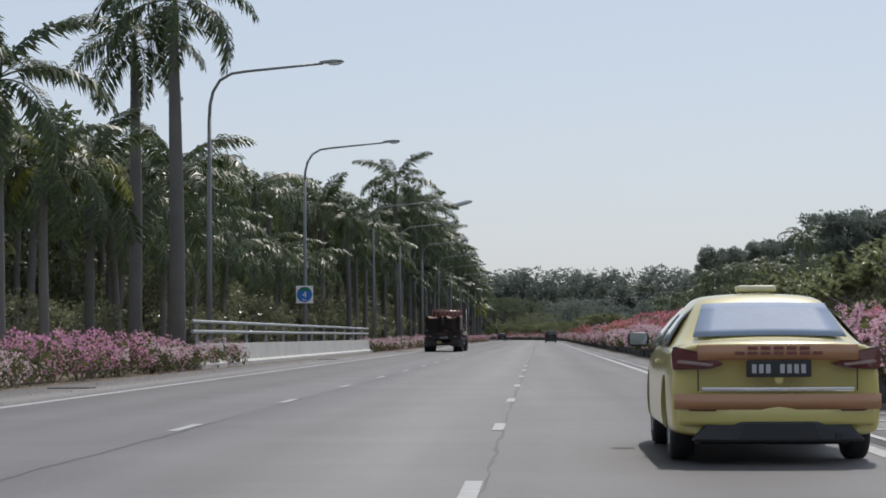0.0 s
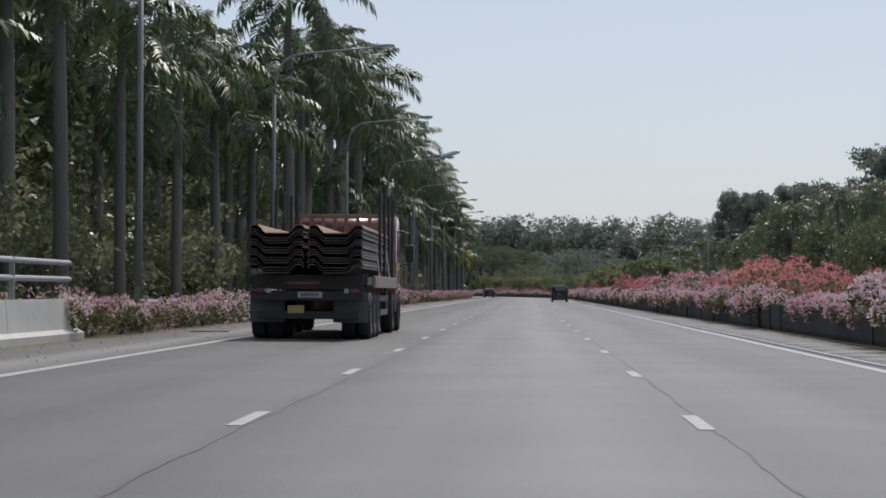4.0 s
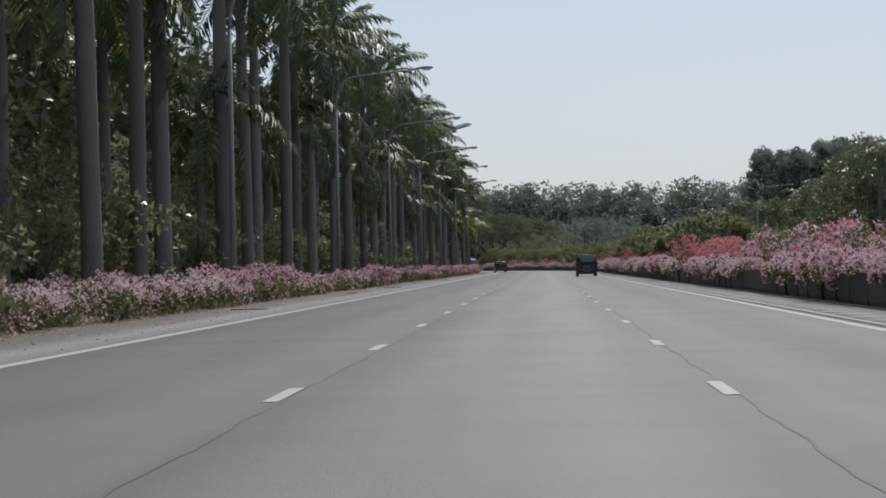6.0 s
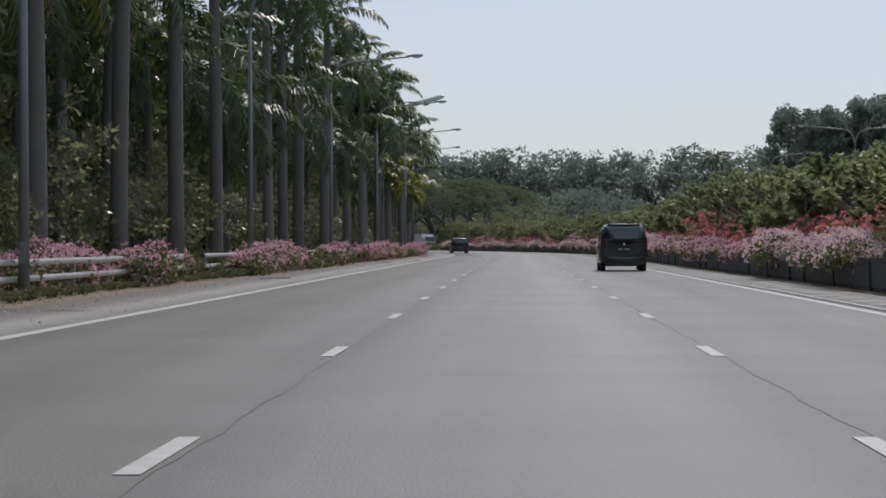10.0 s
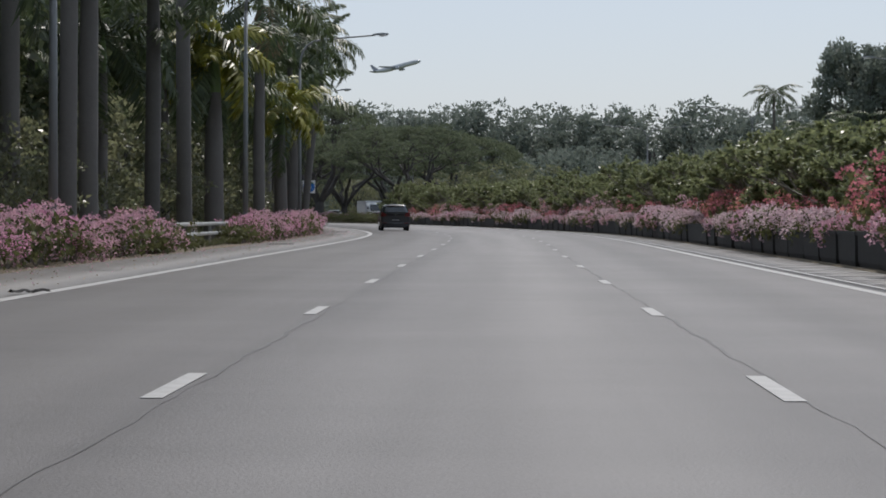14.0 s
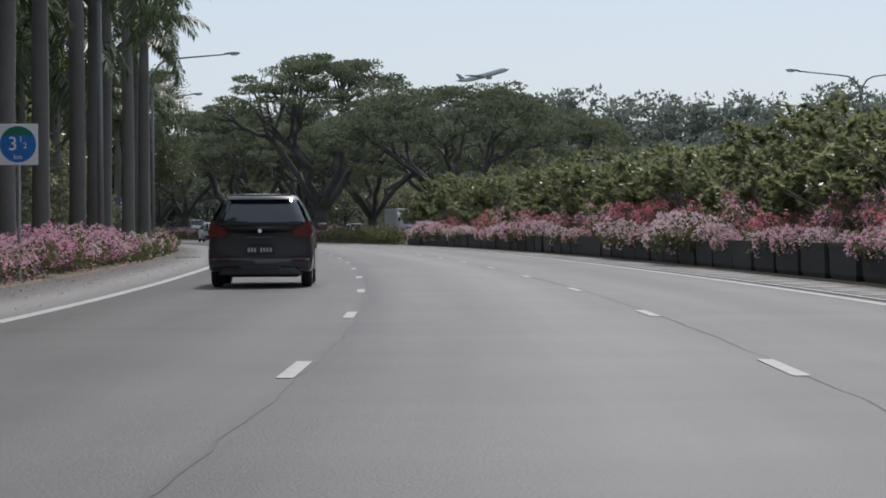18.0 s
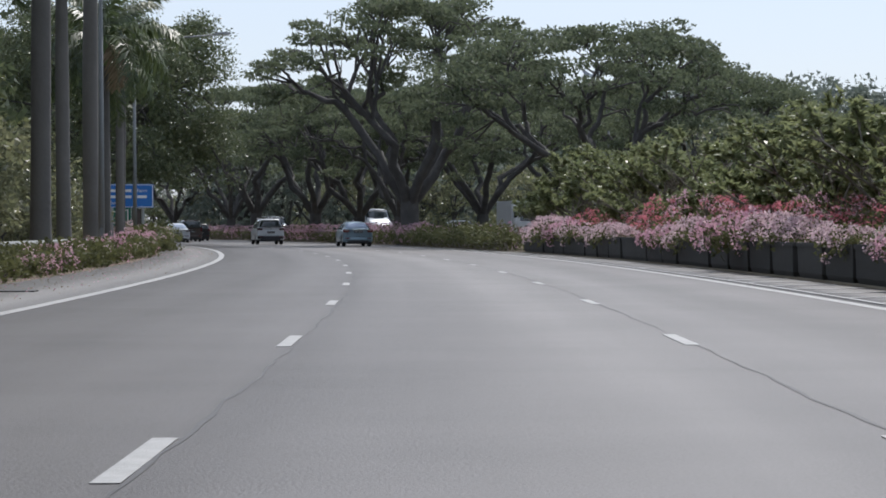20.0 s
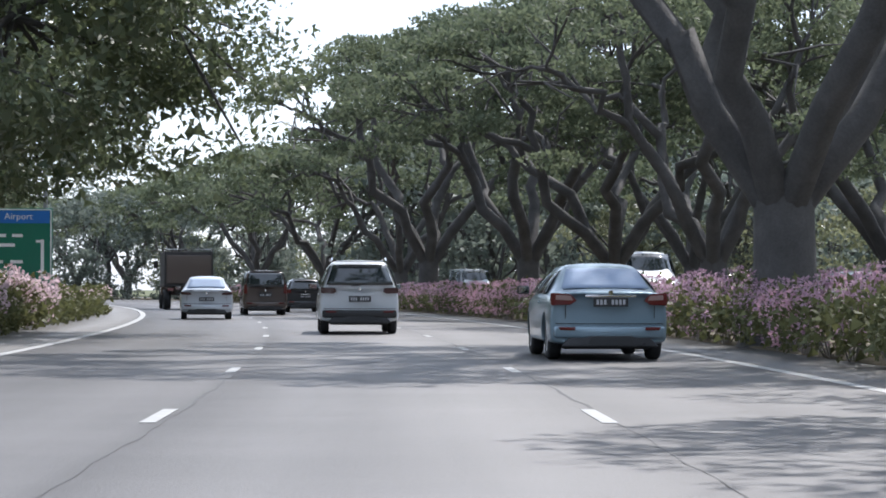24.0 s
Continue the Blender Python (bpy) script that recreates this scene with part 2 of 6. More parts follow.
RUBBER = solid("tyre_rubber", (0.025, 0.025, 0.026), 0.8, vary=0.2)
RIM = solid("alloy", (0.5, 0.5, 0.5), 0.3, 0.8)
BLACK = solid("black_plastic", (0.02, 0.02, 0.021), 0.5)
CHROME = solid("chrome", (0.75, 0.75, 0.76), 0.12, 1.0)
REDLENS = solid("tail_lens", (0.11, 0.014, 0.014), 0.2, coat=0.6)
DARKLENS = solid("smoked_lens", (0.06, 0.028, 0.028), 0.2, coat=0.6)
ORANGELENS = solid("indicator_lens", (0.2, 0.075, 0.045), 0.15, coat=0.8)
CLEARLENS = solid("clear_lens", (0.7, 0.7, 0.7), 0.1, coat=1.0)
WINDOW = glass("car_glass", (0.02, 0.03, 0.035))
# sky reflection of the rear windows put into a matt blue, nearly no gloss
REARGLASS = solid("rear_glass_painted_sky", (0.27, 0.33, 0.43), 0.5, 0.0, coat=0.0, vary=0.15, scale=1.5, spec=0.05)
PLATEW = solid("plate_letters", (0.42, 0.42, 0.43), 0.4)
SIGNWHITE = solid("sign_white", (0.8, 0.8, 0.79), 0.4, vary=0.06)
SIGNBLUE = solid("sign_blue", (0.02, 0.16, 0.5), 0.4, vary=0.08)
SIGNGREEN = solid("sign_green", (0.01, 0.16, 0.1), 0.4, vary=0.08)


# ---- mesh helpers ----
def put_mesh(name, verts, faces, mat, smooth=False):
    me = bpy.data.meshes.new(name)
    verts = np.asarray(verts, np.float32).reshape(-1, 3)
    if isinstance(faces, np.ndarray) and faces.ndim == 2:
        nf, k = faces.shape
        me.vertices.add(len(verts))
        me.vertices.foreach_set("co", verts.ravel())
        me.loops.add(nf * k)
        me.loops.foreach_set("vertex_index", faces.astype(np.int32).ravel())
        me.polygons.add(nf)
        me.polygons.foreach_set("loop_start", np.arange(0, nf * k, k, dtype=np.int32))
        me.update(calc_edges=True)
        me.validate()
    else:
        me.from_pydata([tuple(map(float, v)) for v in verts], [], [tuple(int(i) for i in f) for f in faces])
        me.update()
    if mat:
        me.materials.append(mat)
    if smooth:
        me.polygons.foreach_set("use_smooth", np.ones(len(me.polygons), bool))
    return me


def hang(name, me, parent=None, m=None, label=""):
    ob = new(name, me)
    if parent:
        ob.parent = parent
    if m is not None:
        ob.matrix_basis = m
    return tagged(ob, label)


def part(name, bm, mat, parent, label="", smooth=False):
    me = bpy.data.meshes.new(name)
    bm.to_mesh(me)
    bm.free()
    me.materials.append(mat)
    if smooth:
        me.polygons.foreach_set("use_smooth", np.ones(len(me.polygons), bool))
    return hang(name, me, parent, None, label)


def block(sx, sy, sz, centre=(0, 0, 0), bevel=0.01, m=None):
    bm = bmesh.new()
    bmesh.ops.create_cube(bm, size=1, matrix=Matrix.Translation(centre) @ Matrix.Diagonal((sx, sy, sz, 1)))
    if bevel:
        bmesh.ops.bevel(bm, geom=bm.edges[:], offset=min(bevel, 0.45 * min(sx, sy, sz)), segments=2, affect="EDGES", profile=0.6)
    if m is not None:
        bm.transform(m)
    return bm


def join(*bms):
    out = bms[0]
    for b in bms[1:]:
        me = bpy.data.meshes.new("tmp")
        b.to_mesh(me)
        b.free()
        out.from_mesh(me)
        bpy.data.meshes.remove(me)
    return out


def prism(outline, depth, axis="y", bevel=0.0, m=None):
    """A flat outline of (x, z) corners, given thickness along y from 0 to depth."""
    bm = bmesh.new()
    f = bm.faces.new([bm.verts.new((x, 0, z)) for x, z in outline])
    ext = bmesh.ops.extrude_face_region(bm, geom=[f])
    bmesh.ops.translate(bm, verts=[v for v in ext["geom"] if isinstance(v, bmesh.types.BMVert)], vec=(0, depth, 0))
    bmesh.ops.recalc_face_normals(bm, faces=bm.faces[:])
    if bevel:
        bmesh.ops.bevel(bm, geom=bm.edges[:], offset=bevel, segments=2, affect="EDGES")
    if m is not None:
        bm.transform(m)
    return bm


def tube_data(path, radii, sides=6, base=0):
    path = np.asarray(path, float)
    n = len(path)
    tang = np.gradient(path, axis=0)
    tang /= np.linalg.norm(tang, axis=1)[:, None] + 1e-9
    ref = np.array([0, 0, 1.0]) if abs(tang[0][2]) < 0.9 else np.array([1.0, 0, 0])
    side = np.cross(tang, ref)
    side /= np.linalg.norm(side, axis=1)[:, None] + 1e-9
    up = np.cross(side, tang)
    a = np.linspace(0, 2 * np.pi, sides, endpoint=False)
    r = np.asarray(radii, float).reshape(-1, 1, 1) * np.ones((n, 1, 1))
    v = path[:, None] + r * (np.cos(a)[None, :, None] * side[:, None] + np.sin(a)[None, :, None] * up[:, None])
    i, j = np.meshgrid(np.arange(n - 1), np.arange(sides), indexing="ij")
    k = (j + 1) % sides
    f = np.stack([i * sides + j, i * sides + k, (i + 1) * sides + k, (i + 1) * sides + j], -1).reshape(-1, 4) + base
    return v.reshape(-1, 3), f


class Tubes:
    def __init__(self):
        self.v, self.f, self.n = [], [], 0

    def add(self, path, radii, sides=6):
        v, f = tube_data(path, radii, sides, self.n)
        self.v.append(v)
        self.f.append(f)
        self.n += len(v)
        return self

    def mesh(self, name, mat):
        return put_mesh(name, np.concatenate(self.v), np.concatenate(self.f), mat, True)


def pipe(path, radius, sides=8, caps=True):
    v, f = tube_data(path, np.full(len(path), radius) if np.isscalar(radius) else radius, sides)
    bm = bmesh.new()
    vs = [bm.verts.new(p) for p in v]
    for q in f:
        bm.faces.new([vs[i] for i in q])
    if caps:
        bm.faces.new(vs[:sides])
        bm.faces.new(vs[-sides:])
        bmesh.ops.recalc_face_normals(bm, faces=bm.faces[:])
    return bm


def leaves(rng, pts, length, width, droop=0.0, out=None, jitter=0.35):
    """One pointed leaf at each point, pointing anyhow, or along out."""
    n = len(pts)
    way = rng.normal(size=(n, 3))
    if out is not None:
        way = way * 0.55 + out
    way[:, 2] -= droop
    way /= np.linalg.norm(way, axis=1)[:, None] + 1e-9
    flat = np.cross(way, rng.normal(size=(n, 3)))
    flat /= np.linalg.norm(flat, axis=1)[:, None] + 1e-9
    size = (1 + jitter * rng.uniform(-1, 1, n))[:, None]
    a = pts
    tip = pts + way * length * size
    v = np.stack([a + flat * width * size, tip, a - flat * width * size], 1).reshape(-1, 3)
    return v, np.arange(3 * n).reshape(-1, 3)


def strip(name, s0, s1, d0, d1, z, mat, step=2.0, edge=0.0):
    """A band along the road, with a map of metres across and along; edge: depth of its sides."""
    ss = np.arange(s0, s1 + step, step)
    ss[-1] = s1
    cols = [(d0, z), (d1, z)] if not edge else [(d0, z - edge), (d0, z), (d1, z), (d1, z - edge)]
    v = [tuple(at(s, d, h)) for s in ss for d, h in cols]
    k = len(cols)
    f = np.array([(i * k + j, i * k + j + 1, (i + 1) * k + j + 1, (i + 1) * k + j) for i in range(len(ss) - 1) for j in range(k - 1)])
    me = put_mesh(name, v, f, mat)
    uv = me.uv_layers.new(name="UVMap")
    at_uv = np.array([(d, s) for s in ss for d, h in cols], np.float32)
    idx = np.empty(len(me.loops), np.int32)
    me.loops.foreach_get("vertex_index", idx)
    uv.data.foreach_set("uv", at_uv[idx].ravel())
    return new(name, me)


def words(text, size, depth, mat, parent, m, name="lettering", spread=1.0):
    cu = bpy.data.curves.new(name, "FONT")
    cu.body, cu.size, cu.extrude, cu.align_x, cu.align_y, cu.resolution_u = text, size, depth, "CENTER", "CENTER", 2
    tmp = new(name, cu)
    me = bpy.data.meshes.new_from_object(tmp)
    bpy.data.objects.remove(tmp)
    me.materials.append(mat)
    return hang(name, me, parent, m)


# ---- ground and road ----
def structure(ob, label, category):
    return tagged(ob, label, category, kind="structure")


half = 3500
structure(new("ground", put_mesh("ground", [(-half, -half, -0.3), (half, -half, -0.3), (half, half, -0.3), (-half, half, -0.3)], np.array([[0, 1, 2, 3]]), GRASS)),
          "dry green grass ground reaching to the horizon", "ground")
road = structure(strip("road", -70, 1100, -5.75, 5.28, 0, ASPHALT, edge=0.28), "worn pale grey asphalt carriageway of three lanes", "road")
structure(strip("shoulder_left", -70, 1100, -8.15, -5.754, -0.004, SHOULDER, edge=0.28), "brownish asphalt hard shoulder strewn with dust", "shoulder")
structure(strip("shoulder_right", -70, 1100, 5.284, 6.9, -0.004, SHOULDER, edge=0.28), "grey asphalt strip with hatching beside the planters", "shoulder")
structure(strip("verge", -70, 1100, -70, -8.154, -0.02, LITTER, 4, edge=0.25), "verge of soil and dry leaf litter under the palms", "verge")
structure(strip("median", -70, 1100, 6.904, 13.4, 0.03, LITTER, 4, edge=0.3), "planted median of soil and dry grass", "median")
structure(strip("opposite_road", -70, 1100, 13.8, 25.2, -0.02, ASPHALT, 4, edge=0.25), "opposite asphalt carriageway beyond the planted median", "road")
structure(strip("kerb", -70, 1100, 13.404, 13.796, 0.12, KERB, 3, edge=0.4), "pale concrete kerb along the opposite carriageway", "kerb")
structure(strip("verge_far", -70, 1100, 25.204, 90, 0.0, GRASS, 6, edge=0.25), "green grass verge beyond the opposite carriageway", "verge")

# painted lines
def line(name, s0, s1, d, w, label):
    ob = structure(strip(name, s0, s1, d - w / 2, d + w / 2, 0.004, PAINT, 2.0), label, "road marking")
    return ob


line("edge_line_left", -60, 900, -5.6, 0.2, "solid white edge line worn at places")
line("edge_line_right", -60, 900, 5.1, 0.17, "solid white edge line beside the hatched strip")
line("second_line", -60, 600, 5.5, 0.09, "thin pale line beside the edge line")
for name, d in (("joint_left", -1.65), ("joint_right", 1.8)):
    ss = np.arange(-20, 760, 0.5)
    wob = np.cumsum(np.random.default_rng(3 if d < 0 else 4).normal(0, 0.012, len(ss)))
    wob = 0.018 * np.sin(ss * 0.11) + 0.016 * np.sin(ss * 1.7) + 0.012 * np.sin(ss * 4.3) + 0.2 * (wob - np.convolve(wob, np.ones(60) / 60, "same"))
    wd = 0.009 + 0.007 * np.sin(ss * 0.37) + 0.004 * np.sin(ss * 2.9)
    v = [tuple(at(s, d + o + e * max(0.003, w), 0.003)) for s, o, w in zip(ss, wob, wd) for e in (-1, 1)]
    f = np.array([(2 * i, 2 * i + 1, 2 * i + 3, 2 * i + 2) for i in range(len(ss) - 1)])
    structure(new(name, put_mesh(name, v, f, TAR)), "dark wandering joint crack in the asphalt", "road joint")

dash_me = put_mesh("lane_dash", [(-0.062, -0.93, 0), (0.062, -0.93, 0), (0.062, 0.93, 0), (-0.062, 0.93, 0), (-0.062, -0.93, -0.003), (0.062, -0.93, -0.003), (0.062, 0.93, -0.003), (-0.062, 0.93, -0.003)],
                   [(0, 1, 2, 3), (0, 4, 5, 1), (2, 6, 7, 3), (1, 5, 6, 2), (0, 3, 7, 4)], PAINT)
FIRST = 14.78
for k in range(0, 78):
    for d in (-1.75, 1.75):
        hang("lane_dash", dash_me, road, stand(FIRST + 10 * k, d, 0.006))
bar_me = put_mesh("hatch_bar", [(-0.62, -0.33, 0), (0.62, 0.12, 0), (0.62, 0.34, 0), (-0.62, -0.11, 0), (-0.62, -0.33, -0.003), (0.62, 0.12, -0.003)],
                  [(0, 1, 2, 3), (0, 4, 5, 1)], PAINT)
shoulder = bpy.data.objects["shoulder_right"]
for k in range(261):
    hang("hatch_bar", bar_me, shoulder, stand(24 + 2.15 * k, 6.2, 0.004))
drain_me = put_mesh("drain_grate", *(lambda b: ([tuple(v.co) for v in b.verts], [tuple(v.index for v in f.verts) for f in b.faces]))(block(0.9, 0.45, 0.03, (0, 0, 0), 0)), BLACK)
for k in range(10):
    hang("drain_grate", drain_me, bpy.data.objects["shoulder_left"], stand(44 + 53 * k, -7.2, 0.0))

# ---- left: parapet over the canal, rails, hedges ----
parapet = tagged(new("parapet"), "pale concrete bridge parapet topped by two steel rails", "parapet")
for k in range(12):
    s0, s1 = 70 + 6.0 * k, 70 + 6.0 * k + 5.96
    rows = []
    for s in (s0, (s0 + s1) / 2, s1):
        rows.append([at(s, -8.6, -0.05), at(s, -8.6, 0.12), at(s, -8.74, 0.2), at(s, -8.8, 0.8), at(s, -9.05, 0.8), at(s, -9.05, -0.05)])
    v = [tuple(p) for r in rows for p in r]
    f = [(i * 6 + j, i * 6 + j + 1, (i + 1) * 6 + j + 1, (i + 1) * 6 + j) for i in range(2) for j in range(5)] + [(0, 1, 2, 3, 4, 5), (12, 13, 14, 15, 16, 17)]
    hang("wall_panel", put_mesh("wall_panel", v, f, CONCRETE), parapet)
    post = block(0.1, 0.06, 0.78, (0, 0, 0.39), 0.01, stand(s0 + 1.0, -8.93, 0.8))
    part("rail_post", post, STEEL, parapet)
for z in (1.2, 1.53):
    part("rail", pipe([tuple(at(s, -8.93, z)) for s in np.arange(70, 142.1, 2)], 0.055), STEEL, parapet)


def guard_rail(s0, s1):
    g = tagged(new("guard_rail"), "two pale weathered steel rails on posts along the hedge", "guard rail", "guard rails on the left verge")
    for z in (0.36, 0.68):
        ss = np.arange(s0, s1 + 0.1, 2.0)
        prof = [(-0.04, -0.06), (0.035, -0.06), (0.05, -0.02), (0.05, 0.02), (0.035, 0.06), (-0.04, 0.06)]
        v = [tuple(at(s, -9.5 + a, z + b)) for s in ss for a, b in prof]
        f = [(i * 6 + j, i * 6 + (j + 1) % 6, (i + 1) * 6 + (j + 1) % 6, (i + 1) * 6 + j) for i in range(len(ss) - 1) for j in range(6)]
        hang("rail", put_mesh("rail", v, f, RAILSTEEL), g)
    for s in np.arange(s0 + 1, s1, 4.0):
        part("post", block(0.09, 0.12, 0.75, (0, 0, 0.3), 0.01, stand(s, -9.6)), STEEL, g)


for a in ((146, 194), (198, 246), (250, 306), (310, 366), (370, 426), (430, 480), (500, 548), (552, 584)):
    guard_rail(*a)

# ---- plants ----
rng = np.random.default_rng(11)


def bush_meshes(seed, size, colours, bloom, tufts=84, bracts=19, sprigs=4, flower=0.052, leaf=0.055):
    """Stems, leaves and bracts of one bougainvillea: a ragged mound of small tufts, the blooming ones mostly on top."""
    g = np.random.default_rng(seed)
    L, D, H = size
    lobes = [(g.uniform(-0.42, 0.42) * L, g.uniform(-0.25, 0.25) * D, g.uniform(0.3, 0.6) * H, g.uniform(0.26, 0.36)) for _ in range(9)]
    twigs = Tubes()
    for x, y, z, r in lobes:
        p0, p1, p2 = np.array([x * 0.3, y * 0.3, 0.0]), np.array([x * 0.8, y * 0.8, z * 0.6]), np.array([x * 1.05, y * 1.05, min(H, z + 0.3 * H)])
        twigs.add([p0, p1, p2], [0.02, 0.014, 0.006], 3)
    base = np.array([l[:3] for l in lobes])
    reach = np.array([(l[3] * L * 0.62, l[3] * D * 1.25, l[3] * H * 1.1) for l in lobes])
    k = g.integers(0, len(lobes), tufts)
    u = g.normal(size=(tufts, 3))
    u[:, 2] = np.where(g.uniform(size=tufts) < 0.6, np.abs(u[:, 2]), u[:, 2])
    u /= np.linalg.norm(u, axis=1)[:, None]
    c = base[k] + u * reach[k] * g.uniform(0.8, 1.05, (tufts, 1))
    c[:, 2] = np.maximum(c[:, 2], 0.07)
    height = np.clip(c[:, 2] / H, 0, 1)
    blooms = g.uniform(size=tufts) < bloom * (0.45 + 0.75 * height)
    PL, UL, PF, UF = [], [], [], []
    for i in range(tufts):
        r = g.uniform(0.1, 0.19)
        w = g.normal(size=(2 if blooms[i] else 3 * sprigs, 3)) + u[i] * 0.5
        w /= np.linalg.norm(w, axis=1)[:, None]
        PL.append(c[i] + w * r * g.uniform(0.3, 1.0, (len(w), 1)))
        UL.append(w)
        if blooms[i]:
            w = g.normal(size=(bracts, 3)) + u[i] * 0.9 + (0, 0, 0.3)
            w /= np.linalg.norm(w, axis=1)[:, None]
            PF.append(c[i] + w * r * g.uniform(0.75, 1.1, (bracts, 1)))
            UF.append(w)
    heart = base[g.integers(0, len(lobes), 240)] + g.normal(0, 0.4, (240, 3)) * reach.mean(0)
    heart[:, 2] = np.clip(heart[:, 2], 0.04, 0.8 * H)
    v1, f1 = leaves(g, np.concatenate(PL), leaf * 1.5, leaf * 0.72, 0.1, np.concatenate(UL) * 0.5)
    v3, f3 = leaves(g, heart, 0.13, 0.06, 0.0)
    PF, UF = (np.concatenate(PF), np.concatenate(UF)) if PF else (c[:2], u[:2])
    v2, f2 = leaves(g, PF, flower, flower * 0.52, 0.0, UF * 0.6)
    return twigs.mesh("stem", PALEBARK), put_mesh("foliage", np.concatenate([v1, v3]), np.concatenate([f1, f3 + len(v1)]), BUSHLEAF), put_mesh("blossom", v2, f2, colours)


def bush(meshes, name, label, group):
    ob = tagged(new(name), label, "shrub", group)
    for n, me in zip(("stem", "foliage", "blossom"), meshes):
        tagged(hang(n, me, ob), kind="stuff")
    return ob


def thicket(name, label, category, kinds, spots):
    """Many plants grown into one another: one object of kind stuff, from the same made plants."""
    V, loops, sizes, M, mats, base = [], [], [], [], [], 0
    for k, m in spots:
        rot, off = np.array(m.to_3x3()), np.array(m.translation)
        for c in kinds[k].children:
            me = c.data
            if me.materials[0] not in mats:
                mats.append(me.materials[0])
            co, fa = np.empty(len(me.vertices) * 3, np.float32), np.empty(len(me.loops), np.int32)
            me.vertices.foreach_get("co", co)
            me.loops.foreach_get("vertex_index", fa)
            V.append(co.reshape(-1, 3) @ rot.T + off)
            loops.append(fa + base)
            nf = len(me.polygons)
            sizes.append(np.full(nf, len(fa) // nf, np.int32))
            M.append(np.full(nf, mats.index(me.materials[0]), np.int32))
            base += len(co) // 3
    V, loops, sizes = np.concatenate(V).astype(np.float32), np.concatenate(loops).astype(np.int32), np.concatenate(sizes)
    me = bpy.data.meshes.new(name)
    me.vertices.add(len(V))
    me.vertices.foreach_set("co", V.ravel())
    me.loops.add(len(loops))
    me.loops.foreach_set("vertex_index", loops)
    me.polygons.add(len(sizes))
    me.polygons.foreach_set("loop_start", (np.cumsum(sizes) - sizes).astype(np.int32))
    me.update(calc_edges=True)
    for mt in mats:
        me.materials.append(mt)
    me.polygons.foreach_set("material_index", np.concatenate(M))
    return tagged(new(name, me), label, category, kind="stuff")


def spread(kinds, spots):
    """Puts copies of the made things at (kind, pose)."""
    used = {}
    for k, m in spots:
        if k in used:
            copy_thing(kinds[k], m)
        else:
            used[k] = m
    for k, m in used.items():
        kinds[k].matrix_basis = m
    for k, ob in enumerate(kinds):
        if k not in used:
            for c in ob.children:
                bpy.data.objects.remove(c)
            bpy.data.objects.remove(ob)


# left hedge: kinds 0 and 1 full pink, 2 and 3 paler, 4 sparse, 5 green
GL = "bougainvillea hedge along the left shoulder"
left_kinds = [bush(bush_meshes(21, (2.7, 1.7, 1.2), MAGENTA, 0.98), "bougainvillea", "full bougainvillea bush covered in bright pink bracts", GL),
              bush(bush_meshes(22, (2.7, 1.7, 1.15), PINK, 0.94), "bougainvillea", "rounded bougainvillea bush with many pink bracts", GL),
              bush(bush_meshes(23, (2.6, 1.6, 1.05), PALE, 0.81), "bougainvillea", "bougainvillea bush with faded pale pink bracts", GL),
              bush(bush_meshes(24, (2.6, 1.6, 1.0), PINK, 0.65), "bougainvillea", "green bougainvillea bush with scattered pink bracts", GL),
              bush(bush_meshes(25, (2.5, 1.4, 0.62), PINK, 0.45), "bougainvillea", "low sparse bougainvillea showing olive leaves", GL),
              bush(bush_meshes(26, (2.5, 1.5, 0.8), PALE, 0.06), "bougainvillea", "low green hedge shrub with hardly any bracts", GL)]
# stretches of the hedge by how they bloom
BLOOM = ((-40, 66, "012"), (66, 80, "23"), (142, 196, "223"), (196, 232, "1223"), (232, 246, "34"), (246, 258, "23"), (258, 265, "45"), (265, 279, "01"), (279, 289, "34"), (289, 297, "13"), (297, 300, "11"),
         (300, 316, "45"), (316, 330, "11"), (330, 346, "45"), (346, 356, "15"), (356, 368, "45"), (368, 398, "011"), (398, 419, "45"), (419, 462, "01"), (462, 508, "0112"), (508, 522, "25"), (522, 545, "45"), (545, 584, "35"), (584, 618, "55"), (618, 640, "52"), (640, 720, "55"))
RAILED = ((240, 247, 0.8), (257, 263, 0.75), (279, 297, 1.0), (300, 315, 1.0), (356, 368.5, 0.42), (400, 417, 0.6))   # the plants stand behind the rail; how tall they are
spots = []
for s0, s1, kinds in BLOOM:
    for s in np.arange(s0, s1, 1.75):
        k = int(kinds[rng.integers(0, len(kinds))])
        rise = [z for a, b, z in RAILED if a <= s < b]
        if rise:
            k = 5 if 300 <= s < 315 else min(k, 5)
            spots.append((k, stand(s, -10.3 + rng.uniform(-0.1, 0.2), -0.03, 90 + rng.uniform(-14, 14), rise[0] * rng.uniform(0.85, 1.1)), s))
            spots.append((5, stand(s, -9.1 + rng.uniform(-0.1, 0.15), -0.03, 90 + rng.uniform(-20, 20), rng.uniform(0.22, 0.4)), s))
            continue
        tall = rng.uniform(0.72, 1.08) * (1.5 if s > 584 else 1.0)
        spots.append((k, stand(s + rng.uniform(-0.3, 0.3), (-9.0 if s < 584 else -8.5) + rng.uniform(-0.22, 0.22), -0.03, 90 + rng.choice([0, 180]) + rng.uniform(-14, 14), tall), s))
near = [p for p in spots if 262 < p[2] < 440]
thicket("bougainvillea_hedge", "long bougainvillea hedge in pink and pale bracts along the shoulder", "hedge", left_kinds, [p[:2] for p in spots if not 262 < p[2] < 440])
spread(left_kinds, [p[:2] for p in near])

